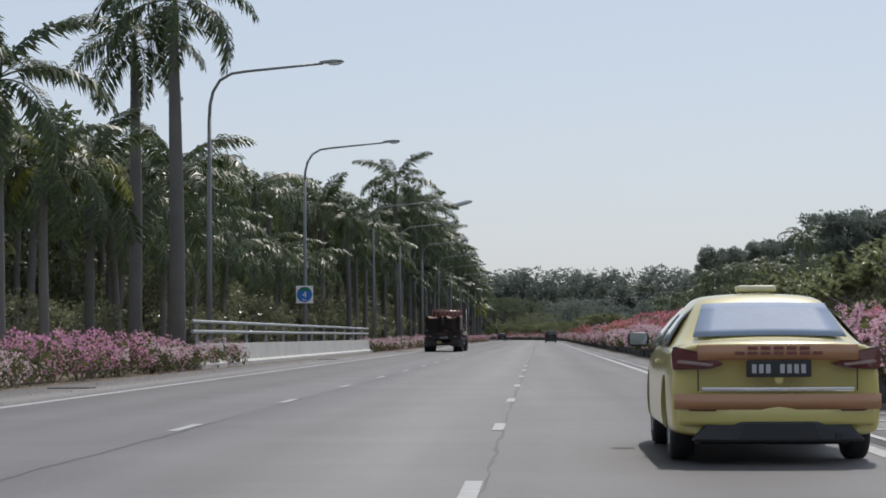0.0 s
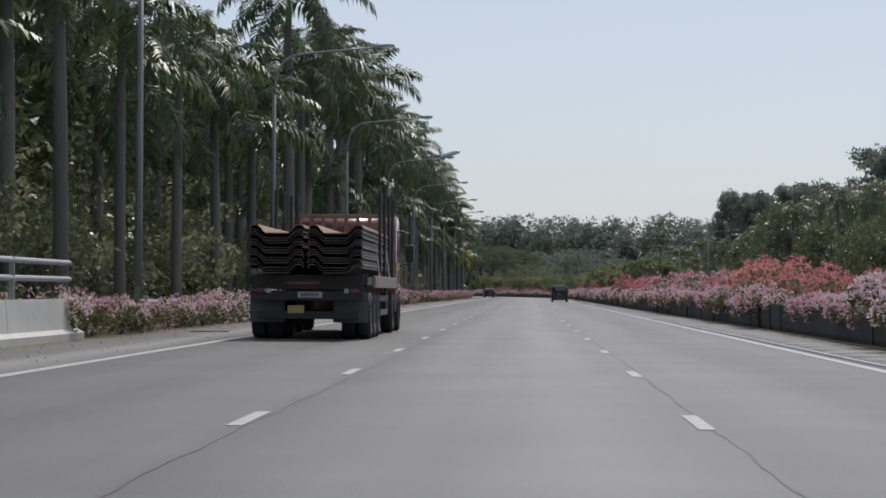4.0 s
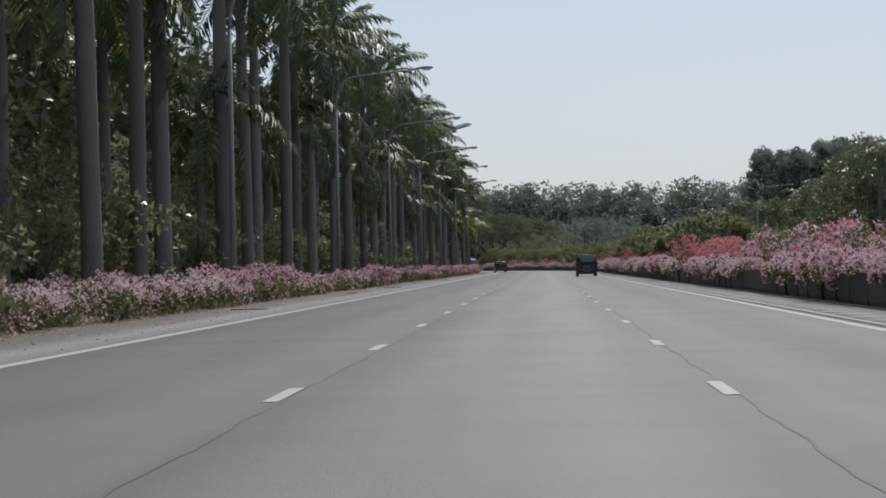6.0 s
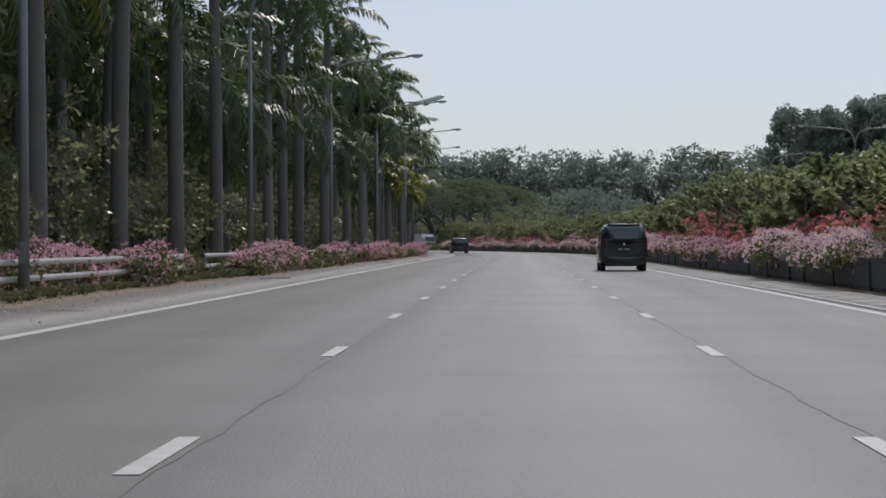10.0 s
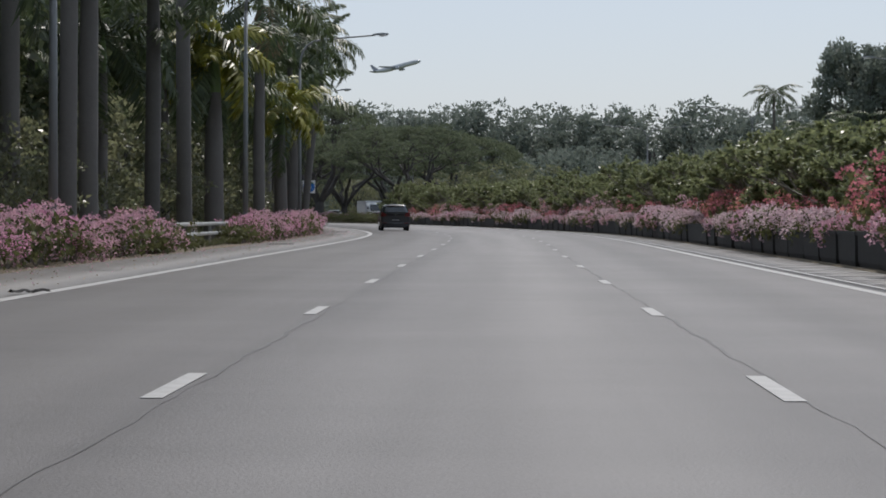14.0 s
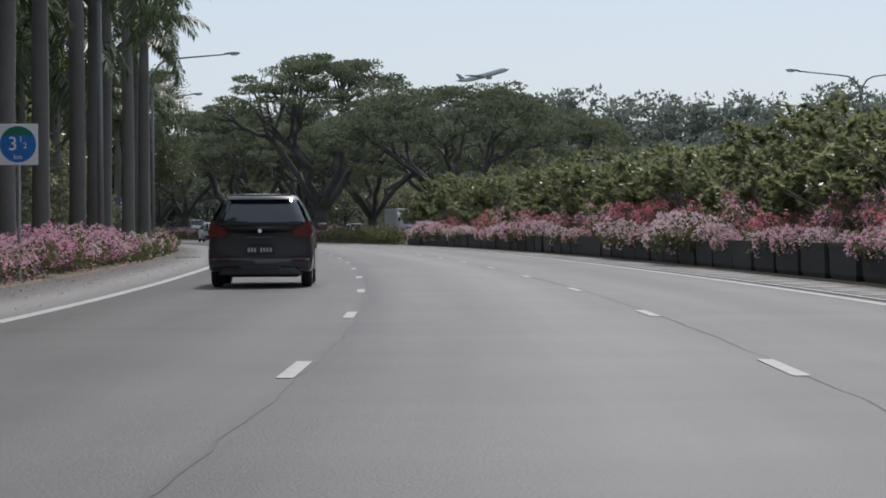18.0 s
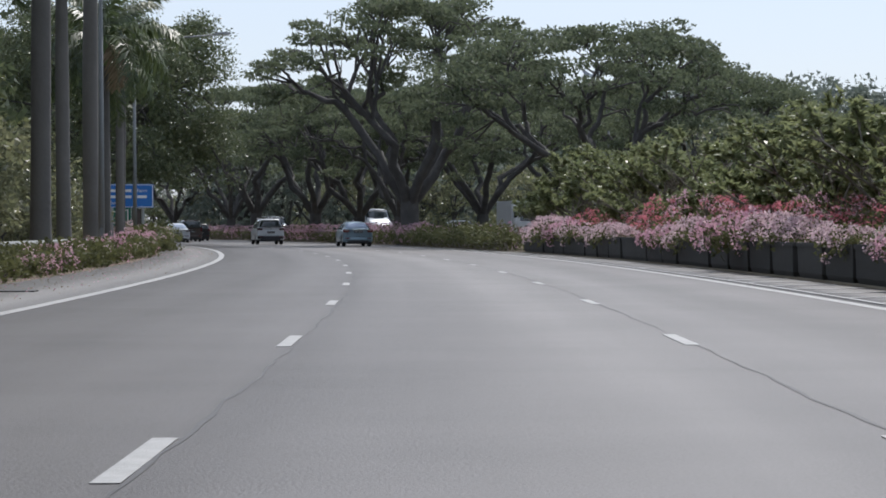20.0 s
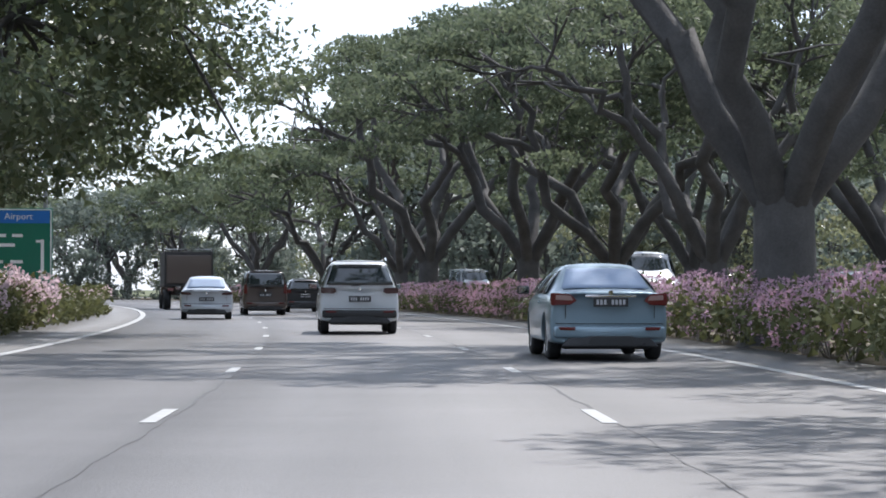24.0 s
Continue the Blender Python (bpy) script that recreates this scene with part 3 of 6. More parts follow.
# planters along the median and what grows in them
def planter_bm():
    bm = bmesh.new()
    outer = [(-1.18, -0.42), (1.18, -0.42), (1.18, 0.42), (-1.18, 0.42)]
    rings = [(0.9, 0.0), (0.97, 0.1), (1.0, 0.6), (1.04, 0.6), (1.04, 0.68), (0.95, 0.68), (0.93, 0.58)]
    vs = [[bm.verts.new((x * k, y * k, z)) for x, y in outer] for k, z in rings]
    for a, b in zip(vs, vs[1:]):
        for i in range(4):
            bm.faces.new((a[i], a[(i + 1) % 4], b[(i + 1) % 4], b[i]))
    bm.faces.new(vs[0][::-1])
    bmesh.ops.recalc_face_normals(bm, faces=bm.faces[:])
    return bm


planter = tagged(new("planter"), "dark weathered concrete planter box on the median edge", "planter", "planters along the median")
part("box", planter_bm(), PLANTER, planter)
part("soil", block(2.1, 0.72, 0.04, (0, 0, 0.57), 0), SOIL, planter)
GR = "bougainvillea in the median planters"
right_kinds = [bush(bush_meshes(31, (2.7, 1.3, 0.95), PALE, 0.97, 100, 24, flower=0.052), "bougainvillea", "planter bougainvillea with pale pink and white bracts", GR),
               bush(bush_meshes(32, (2.7, 1.3, 0.9), PINK, 0.95, 100, 24, flower=0.052), "bougainvillea", "planter bougainvillea trailing soft pink bracts", GR),
               bush(bush_meshes(33, (2.6, 1.3, 0.9), PALE, 0.8, 96, 22), "bougainvillea", "planter bougainvillea half green half pale pink", GR),
               bush(bush_meshes(34, (2.6, 1.2, 0.8), PINK, 0.52), "bougainvillea", "leafy planter bougainvillea with few bracts", GR)]
def mounding(s, a, b):
    """How well the plants thrive along the row, 0 to 1."""
    return 0.5 + 0.27 * math.sin(s / a + 1.3) + 0.23 * math.sin(s / b + 4.0)


spots, first = [], True
for k in range(217):
    s = 30 + 2.52 * k
    m = stand(s, 7.45 + rng.uniform(-0.03, 0.03), 0.03, 90 + rng.uniform(-1.2, 1.2))
    if first:
        planter.matrix_basis, first = m, False
    else:
        copy_thing(planter, m)
    kind = int(("1131303113" if s < 130 else "0012231021")[int(rng.integers(0, 10))])
    lush, jitter, face, size = mounding(s, 5.3, 1.9), rng.uniform(-0.1, 0.1), 90 + rng.choice([0, 180]) + rng.uniform(-9, 9), rng.uniform(0.9, 1.1)
    if lush > 0.16:
        spots.append((kind if lush < 0.6 else kind % 3, stand(s, 7.45 - 0.16 * lush + jitter, 0.38 - 0.05 * lush, face, size * (0.52 + 0.68 * lush)), s))
thicket("bougainvillea_hedge", "pale pink bougainvillea trailing over the row of planters", "hedge", right_kinds, [p[:2] for p in spots if not 225 < p[2] < 470])
spread(right_kinds, [p[:2] for p in spots if 225 < p[2] < 470])

GB = "taller bougainvillea on the median soil"
back_kinds = [bush(bush_meshes(41, (3.0, 2.0, 1.85), RED, 0.97, 100, 22, flower=0.056), "bougainvillea", "tall bougainvillea with crimson red bracts", GB),
              bush(bush_meshes(42, (3.0, 2.0, 1.7), CORAL, 0.95, 96, 22, flower=0.056), "bougainvillea", "tall bougainvillea with coral orange bracts", GB),
              bush(bush_meshes(43, (3.0, 2.0, 1.6), RED, 0.55, 84, 18), "bougainvillea", "tall olive green bougainvillea with some red bracts", GB),
              bush(bush_meshes(44, (2.8, 1.9, 1.9), PINK, 0.85, 90, 20), "bougainvillea", "tall bougainvillea with deep pink bracts", GB)]
REDS = ((20, 60, "033"), (60, 110, "003"), (110, 145, "0302"), (145, 175, "2120"), (175, 235, "0032"), (235, 262, "001"), (262, 330, "0122"), (330, 390, "202"), (390, 430, "102"), (430, 490, "0032"), (490, 520, "302"), (520, 579, "0032"))
spots = []
for s0, s1, kinds in REDS:
    for s in np.arange(s0, s1, 2.2):
        lush = mounding(s, 6.7, 2.6)
        kind, way, side, face, size = int(kinds[rng.integers(0, len(kinds))]), rng.uniform(-0.4, 0.4), rng.uniform(-0.3, 0.5), rng.uniform(0, 360), rng.uniform(0.92, 1.1)
        spots.append((2 if lush < 0.25 else kind, stand(s + way, 9.1 + side, 0.02, face, size * (0.68 + 0.62 * lush) * (0.72 if s < 90 else 1.0))))
thicket("bougainvillea_thicket", "tall red and coral bougainvillea thicket on the median soil", "thicket", back_kinds, spots)
spread(back_kinds, ())
# clipped hedge under the rain trees
spots = []
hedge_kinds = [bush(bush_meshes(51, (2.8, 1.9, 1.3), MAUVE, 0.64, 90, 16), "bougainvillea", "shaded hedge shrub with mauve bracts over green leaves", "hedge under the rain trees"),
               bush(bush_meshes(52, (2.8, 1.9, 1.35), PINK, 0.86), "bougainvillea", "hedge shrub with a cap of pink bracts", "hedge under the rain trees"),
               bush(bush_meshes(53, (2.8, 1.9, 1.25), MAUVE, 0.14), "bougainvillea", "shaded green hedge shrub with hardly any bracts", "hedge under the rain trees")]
for s in np.arange(579, 770, 1.7):
    k = 2 if s < 606 else 1 if 628 < s < 634 or 648 < s < 656 or rng.uniform() < 0.1 else 0
    spots.append((k, stand(s, 7.0 + rng.uniform(-0.15, 0.15), 0.02, 90 + rng.uniform(-12, 12), rng.uniform(0.9, 1.12))))
thicket("median_hedge", "shaded hedge with mauve and pink bracts under the rain trees", "hedge", hedge_kinds, spots)
spread(hedge_kinds, ())


# ---- frangipani-like shrubs on the median ----
def rosette_tree(seed, height, reach):
    g = np.random.default_rng(seed)
    stems, pts, outs = Tubes(), [], []
    def grow(p, way, length, r, level):
        q = p + way * length
        stems.add([p, q], [r, r * 0.72], 3 if level < 2 else 5)
        if level == 0:
            n = 34
            a = g.uniform(0, 2 * np.pi, n)
            o = np.stack([np.cos(a), np.sin(a), g.uniform(-0.25, 0.75, n)], 1)
            pts.append(np.repeat(q[None], n, 0) - way * g.uniform(0, 0.34, (n, 1)))
            outs.append(o)
            return
        for _ in range(3):
            w = way * 0.75 + g.normal(0, 0.5, 3)
            w[2] = abs(w[2]) * 0.6 + 0.35
            grow(q, w / np.linalg.norm(w), length * g.uniform(0.62, 0.85), r * 0.66, level - 1)
    for _ in range(4):
        a = g.uniform(0, 2 * np.pi)
        w = np.array([np.cos(a) * reach, np.sin(a) * reach, 0.85])
        grow(np.array([0, 0, 0.0]) + g.normal(0, 0.06, 3) * (1, 1, 0), w / np.linalg.norm(w), height * 0.36, 0.05, 3)
    pts, outs = np.concatenate(pts), np.concatenate(outs)
    outs /= np.linalg.norm(outs, axis=1)[:, None]
    v, f = leaves(g, pts, 0.17, 0.04, 0.1, outs * 1.4)
    return stems.mesh("stem", PALEBARK), put_mesh("foliage", v, f, SHRUBLEAF)


shrub_kinds = []
for i, (seed, h, r) in enumerate(((61, 3.4, 0.6), (62, 3.0, 0.75), (63, 3.7, 0.5), (64, 2.8, 0.8))):
    ob = tagged(new("frangipani"), "open-branched shrub tree with long glossy yellow-green leaves", "shrub tree", "shrub trees on the median")
    for n, me in zip(("stem", "foliage"), rosette_tree(seed, h, r)):
        tagged(hang(n, me, ob), kind="stuff")
    shrub_kinds.append(ob)
spots = []
for s in list(np.arange(34, 74, 2.6)) + list(np.arange(281, 586, 2.25)):
    grow = 1.2 if 280 < s < 576 else 1.0 if s < 80 else 0.8
    for d in ((10.6, 12.4) if int(s / 2.25) % 2 else (10.5,)):
        spots.append((int(rng.integers(0, 4)), stand(s + rng.uniform(-0.7, 0.7), d + rng.uniform(-0.5, 0.5), 0.02, rng.uniform(0, 360), grow * rng.uniform(0.85, 1.12))))
for s, d, z in ((579, 11.6, 1.45), (582.5, 10.9, 1.6), (586, 12.2, 1.5), (588, 10.6, 1.2)):
    spots.append((int(rng.integers(0, 4)), stand(s, d, 0.02, 40 * s, z)))
spread(shrub_kinds, spots)


# ---- palms ----
def frond_mesh(seed, length, mat, sag, n=48, leaflet=0.88, wide=0.055):
    """One feather leaf along +x from the origin: an arching midrib and leaflets that hang in two ranks."""
    g = np.random.default_rng(seed)
    t = np.linspace(0, 1, 11)
    lift = 0.42 - (0.95 + 0.75 * sag) * t ** 1.35
    step = length / 10
    path = np.cumsum(np.stack([np.cos(lift), 0 * t, np.sin(lift)], 1) * step, 0) - np.array([step, 0, 0])
    path[:, 1] += 0.05 * length * np.sin(t * 2.4 + seed) * t
    v0, f0 = tube_data(path, np.linspace(0.036, 0.006, 11), 4)
    vs, fs, base = [v0], [f0], len(v0)
    tt = np.linspace(0.16, 1.0, n)
    P = np.stack([np.interp(tt, t, path[:, k]) for k in range(3)], 1)
    T = np.stack([np.interp(tt, t, np.gradient(path[:, k])) for k in range(3)], 1)
    T /= np.linalg.norm(T, axis=1)[:, None]
    for sd in (-1, 1):
        ln = leaflet * np.sin(np.pi * (0.14 + 0.78 * tt)) ** 0.7 * g.uniform(0.75, 1.15, n)
        w = T * 0.45 + np.array([0, sd, 0]) * 0.85 + np.array([0, 0, 1.0]) * g.uniform(-0.5, 0.2, (n, 1)) + g.normal(0, 0.12, (n, 3))
        w /= np.linalg.norm(w, axis=1)[:, None]
        mid = P + w * ln[:, None] * 0.5
        tip = mid + w * ln[:, None] * 0.32 + np.array([0, 0, -0.42]) * ln[:, None]
        q = T * wide
        vs.append(np.stack([P - q, mid - q * 1.1, tip, mid + q * 1.1, ], 1).reshape(-1, 3))
        fs.append(np.arange(4 * n).reshape(-1, 4) + base)
        base += 4 * n
    return put_mesh("frond", np.concatenate(vs), np.concatenate(fs), mat)


FRONDS = [frond_mesh(70 + i, L, FROND, sag) for i, (L, sag) in enumerate(((3.9, 0.35), (4.2, 0.7), (4.1, 1.1), (3.2, 0.0)))]
YOUNG = [frond_mesh(80 + i, L, FRONDY, sag) for i, (L, sag) in enumerate(((2.2, 0.3), (2.4, 0.7)))]
DRY = frond_mesh(90, 2.6, DEADFROND, 1.3)


def trunk_mesh(seed, h, r, mat, bulge=0.12, lean=0.0):
    g = np.random.default_rng(seed)
    t = np.linspace(0, 1, 12)
    path = np.stack([lean * t * t * h + 0.03 * np.sin(4 * t + seed), 0.03 * np.cos(3 * t + seed), h * t], 1)
    rad = r * (1.25 * np.exp(-9 * t) * 0.35 + 1 + bulge * np.sin(np.pi * np.clip(t * 1.15 - 0.1, 0, 1)) - 0.28 * t ** 3)
    return Tubes().add(path, rad, 12).mesh("trunk", mat)


def palm(seed, h, r=0.24, count=14, label="", young=0.0, name="royal_palm", lean=0.0, dry=0.0, short=1.0):
    """A palm whose every frond is a piece of its own."""
    g = np.random.default_rng(seed)
    ob = tagged(new(name), label or "royal palm with smooth pale grey trunk and dark feathery crown", "palm", "palms")
    hang("trunk", trunk_mesh(seed, h, r, PALMBARK, lean=lean), ob)
    top = lean * h
    hang("crownshaft", Tubes().add([(top, 0, h - 0.05), (top, 0, h + 0.6), (top, 0, h + 1.25)], [r * 0.72, r * 0.68, r * 0.3], 10).mesh("crownshaft", SHAFT), ob)
    for i in range(count):
        lift = i / count
        me = (FRONDS[2] if lift < 0.35 else FRONDS[1] if lift < 0.65 else FRONDS[0] if lift < 0.9 else FRONDS[3])
        if g.uniform() < young:
            me = YOUNG[i % 2]
        if dry and i == 0:
            me = DRY
        tilt = -46 + 96 * lift + g.uniform(-9, 9)
        m = Matrix.Translation((top, 0, h + 0.95 + 0.3 * lift)) @ Matrix.Rotation(i * 2.4 + g.uniform(-0.3, 0.3), 4, "Z") @ Matrix.Rotation(radians(-tilt), 4, "Y") @ Matrix.Rotation(g.uniform(-0.5, 0.5), 4, "X") @ Matrix.Diagonal((short, short, short, 1))
        hang("frond", me, ob, m)
    return ob


kinds = [palm(101, 9.8, 0.195, 15, young=0.1, lean=0.012), palm(102, 11.2, 0.19, 15, lean=-0.01), palm(103, 8.4, 0.21, 15, "royal palm with dark crown and a hanging dry frond", dry=1), palm(104, 10.6, 0.21, 14, young=0.08, lean=0.01, short=0.8),
         palm(105, 6.8, 0.17, 15, "shorter palm with some yellow-green young fronds", 0.3, short=0.86), palm(106, 5.2, 0.14, 14, "short slim palm with low arching fronds", 0.2, short=0.8),
         palm(107, 5.9, 0.17, 14, "middle-sized palm with full dark drooping crown"), palm(108, 5.2, 0.31, 14, "stout young royal palm with yellow-green fronds", 0.45)]
ROW = (75.5, 73.2, 150, 159, 170.7, 179.4, 190, 201, 209.7, 214.2, 226.2, 230.5, 236, 243, 251.3, 255, 267.8, 275, 286, 294, 306, 315.5, 325, 341, 346, 353, 367, 372.5, 388, 398.7, 402, 410.5, 419, 427,
       438, 447, 458, 466, 489, 495, 504, 509, 518, 530, 542, 551.5, 557)
STOUT = (427, 447, 458)               # short stout palms in the row
spots = []
for i, s in enumerate(ROW):
    mix = "3" if i < 2 else "7" if s in STOUT else "0133" if s < 222 else "0113" if s < 400 else "3023"
    k = int(mix[rng.integers(0, len(mix))])
    spots.append((k, stand(s, (-11.78 if s == 75.5 else -9.95 if s == 73.2 else (-11.1 if s < 435 else -9.9) + rng.uniform(-0.3, 0.3)), -0.05, rng.uniform(0, 360), (0.96, 1.06)[i] if i < 2 else rng.uniform(0.72, 0.84) if s < 195 else rng.uniform(1.03, 1.24) if s < 435 else rng.uniform(0.9, 1.14))))
for s, d, k, z in ((54.8, -11.4, 4, 0.95), (61.6, -11.8, 4, 0.76), (66.8, -11.6, 5, 0.98), (82.4, -11.6, 6, 1.0), (567.8, -9.9, 2, 0.86), (571.4, -10.1, 2, 0.82), (581.6, -9.9, 0, 0.86), (602, -9.9, 3, 0.9), (441, -12.4, 4, 1.0), (452, -12.0, 4, 0.9)):
    spots.append((k, stand(s, d, -0.05, rng.uniform(0, 360), z)))
spots.append((3, stand(476, -9.2, -0.05, 0, 0.98) @ Matrix.Rotation(radians(5), 4, "Y")))
spots.append((1, stand(483, -9.9, -0.05, 0, 1.0) @ Matrix.Rotation(radians(3), 4, "Y")))
for s in np.concatenate([np.arange(153, 258, 12.5), np.arange(262, 345, 6.5), np.arange(350, 540, 12.5)]):
    spots.append((int(rng.choice([4, 6, 6, 6, 2])), stand(s + rng.uniform(-2, 2), -12.7 + rng.uniform(-0.7, 0.7), -0.05, rng.uniform(0, 360), rng.uniform(0.9, 1.25))))
spread(kinds, spots)


def crown_mesh(seed, count, length):
    """A whole palm crown in one mesh, for palms that stay far off."""
    g = np.random.default_rng(seed)
    V, F, base = [], [], 0
    for i in range(count):
        lift = i / count
        src = frond_mesh(seed + i % 3, length, FROND, (1.2, 0.75, 0.3)[min(2, int(lift * 3))], 30, length * 0.19, 0.05)
        co = np.empty(len(src.vertices) * 3, np.float32)
        src.vertices.foreach_get("co", co)
        co = co.reshape(-1, 3)
        fa = np.array([tuple(p.vertices) for p in src.polygons])
        m = np.array(Matrix.Rotation(i * 2.4, 3, "Z") @ Matrix.Rotation(radians(40 - 65 * lift), 3, "Y"))
        V.append(co @ m.T)
        F.append(fa + base)
        base += len(co)
        bpy.data.meshes.remove(src)
    return put_mesh("crown", np.concatenate(V), np.concatenate(F), FROND)


def coconut(seed, h, lean, length=3.6, count=18):
    ob = tagged(new("coconut_palm"), "coconut palm with slim leaning trunk and heavy dark crown", "palm", "coconut palms")
    hang("trunk", trunk_mesh(seed, h, 0.17, PALMBARK, 0.0, lean), ob)
    hang("crown", crown_mesh(seed, count, length), ob, Matrix.Translation((lean * h, 0, h)))
    return ob


coco = [coconut(131, 8.0, 0.06), coconut(132, 10.5, 0.03), coconut(133, 6.0, -0.05), coconut(134, 12.5, 0.04, 3.0, 15)]
spots = []
NEAR_PALMS = ((58, -15.5, 2, 1.0), (62, -13.4, 0, 0.74), (67, -14.4, 0, 0.76), (52, -13, 0, 0.8), (114, -16.5, 1, 0.92), (128, -15, 0, 1.2), (86, -14.5, 2, 1.0), (91, -13.5, 2, 0.8), (96, -14, 0, 0.8), (103, -14.2, 2, 1.0), (110, -13.8, 2, 0.85), (117, -14.5, 0, 0.85), (124, -14, 2, 1.0), (131, -13.6, 2, 0.9), (137, -14.2, 0, 0.8), (144, -13.5, 2, 1.0), (94, -16, 0, 1.0), (106, -16.5, 0, 1.0), (140, -15, 1, 1.0))
BACK_PALMS = ((76, -19, 1, 0.72), (82, -17, 0, 0.95), (92, -20, 1, 0.8), (97, -17, 1, 0.86), (100, -18, 0, 1.08), (108, -22, 1, 0.92), (122, -19, 1, 0.98), (119, -17, 0, 1.1), (134, -18, 1, 1.05), (147, -17.5, 1, 1.05), (104, -27, 3, 0.78), (118, -28, 3, 0.85), (88, -27, 3, 0.64), (126, -24, 3, 0.9), (137, -25, 3, 0.98))
for s, d, k, z in NEAR_PALMS + BACK_PALMS:
    spots.append((k, stand(s, d, -0.05, rng.uniform(0, 360), z)))
for s in np.arange(150, 548, 4.6):
    spots.append((int(rng.choice([0, 1, 2, 0, 3])), stand(s + rng.uniform(-1.5, 1.5), -15.4 - rng.uniform(0, 2.6), -0.05, rng.uniform(0, 360), rng.uniform(0.8, 1.1))))
for s in np.arange(200, 560, 17):
    spots.append((int(rng.integers(0, 4)), stand(s + rng.uniform(-4, 4), -19 - rng.uniform(0, 6), -0.05, rng.uniform(0, 360), rng.uniform(0.7, 1.0))))
for s in np.arange(268, 432, 8.5):
    spots.append((int(rng.choice([0, 1, 3, 1])), stand(s + rng.uniform(-3, 3), 28.5 + rng.uniform(0, 11), -0.05, rng.uniform(0, 360), rng.uniform(0.95, 1.2))))
for x, y, k, z in ((29.3, 571, 3, 1.12), (34, 577, 1, 1.0), (40, 590, 3, 1.0), (45, 585, 1, 1.15), (33, 560, 0, 1.0), (37, 612, 3, 0.95)):
    spots.append((k, Matrix.Translation((x, y, -0.3)) @ Matrix.Rotation(x, 4, "Z") @ Matrix.Diagonal((z, z, z, 1))))
spread(coco, spots)


# ---- broad trees ----
def broad_tree(seed, h, r, clumps, per, leaf, mat, name="broad_tree", label="", low=0.25, core=0, coarse=0.085, tuft=1.0):
    g = np.random.default_rng(seed)
    ob = tagged(new(name), label, "tree", "woodland trees")
    wood = Tubes()
    wood.add([(0, 0, 0), (0.05 * h * g.uniform(-1, 1), 0, h * 0.3), (0.04 * h, 0.02 * h, h * 0.6)], [0.028 * h, 0.02 * h, 0.01 * h], 7)
    P, O, C, boughs = [], [], [], []
    for j in range(6):
        a = 2 * np.pi * j / 6 + g.uniform(-0.3, 0.3)
        e = np.array([0.42 * r * np.cos(a), 0.42 * r * np.sin(a), h * g.uniform(0.45, 0.65)])
        p = np.array([0.0, 0.0, h * g.uniform(0.22, 0.45)])
        wood.add([p, (p + e) / 2 + g.normal(0, 0.03 * h, 3), e], [0.014 * h, 0.011 * h, 0.006 * h], 5)
        boughs.append(e)
    for i in range(clumps):
        a, q = g.uniform(0, 2 * np.pi), g.uniform(0, 1) ** 0.4
        z = h * g.uniform(low, 0.94)
        rr = r * q * math.sqrt(max(0.05, 1 - ((z / h - 0.52) / 0.56) ** 2))
        c = np.array([rr * np.cos(a), rr * np.sin(a), z])
        if i % 3 == 0:
            j = int(round(a / (2 * np.pi) * 6)) % 6
            wood.add([boughs[j], (boughs[j] + c) / 2 + g.normal(0, 0.03 * h, 3), c], [0.006 * h, 0.004 * h, 0.0015 * h], 4)
        u = g.normal(size=(per, 3))
        u /= np.linalg.norm(u, axis=1)[:, None]
        k = r * g.uniform(0.16, 0.28) * tuft
        P.append(c + u * np.array([k, k, k * 0.62]) * g.uniform(0.6 if tuft == 1.0 else 0.25, 1.05, (per, 1)))
        O.append(u)
        C.append(c)
    v, f = leaves(g, np.concatenate(P), leaf, leaf * 0.36, 0.15, np.concatenate(O) * 0.8)
    if core:
        C = np.array(C)[g.integers(0, clumps, core)] * (0.86, 0.86, 0.95) + g.normal(0, 0.045 * r, (core, 3))
        v2, f2 = leaves(g, C, coarse * r, 0.42 * coarse * r, 0.2)
        v, f = np.concatenate([v, v2]), np.concatenate([f, f2 + len(v)])
    hang("trunk", wood.mesh("trunk", BARK), ob)
    tagged(hang("crown", put_mesh("crown", v, f, mat), ob), kind="stuff")
    return ob


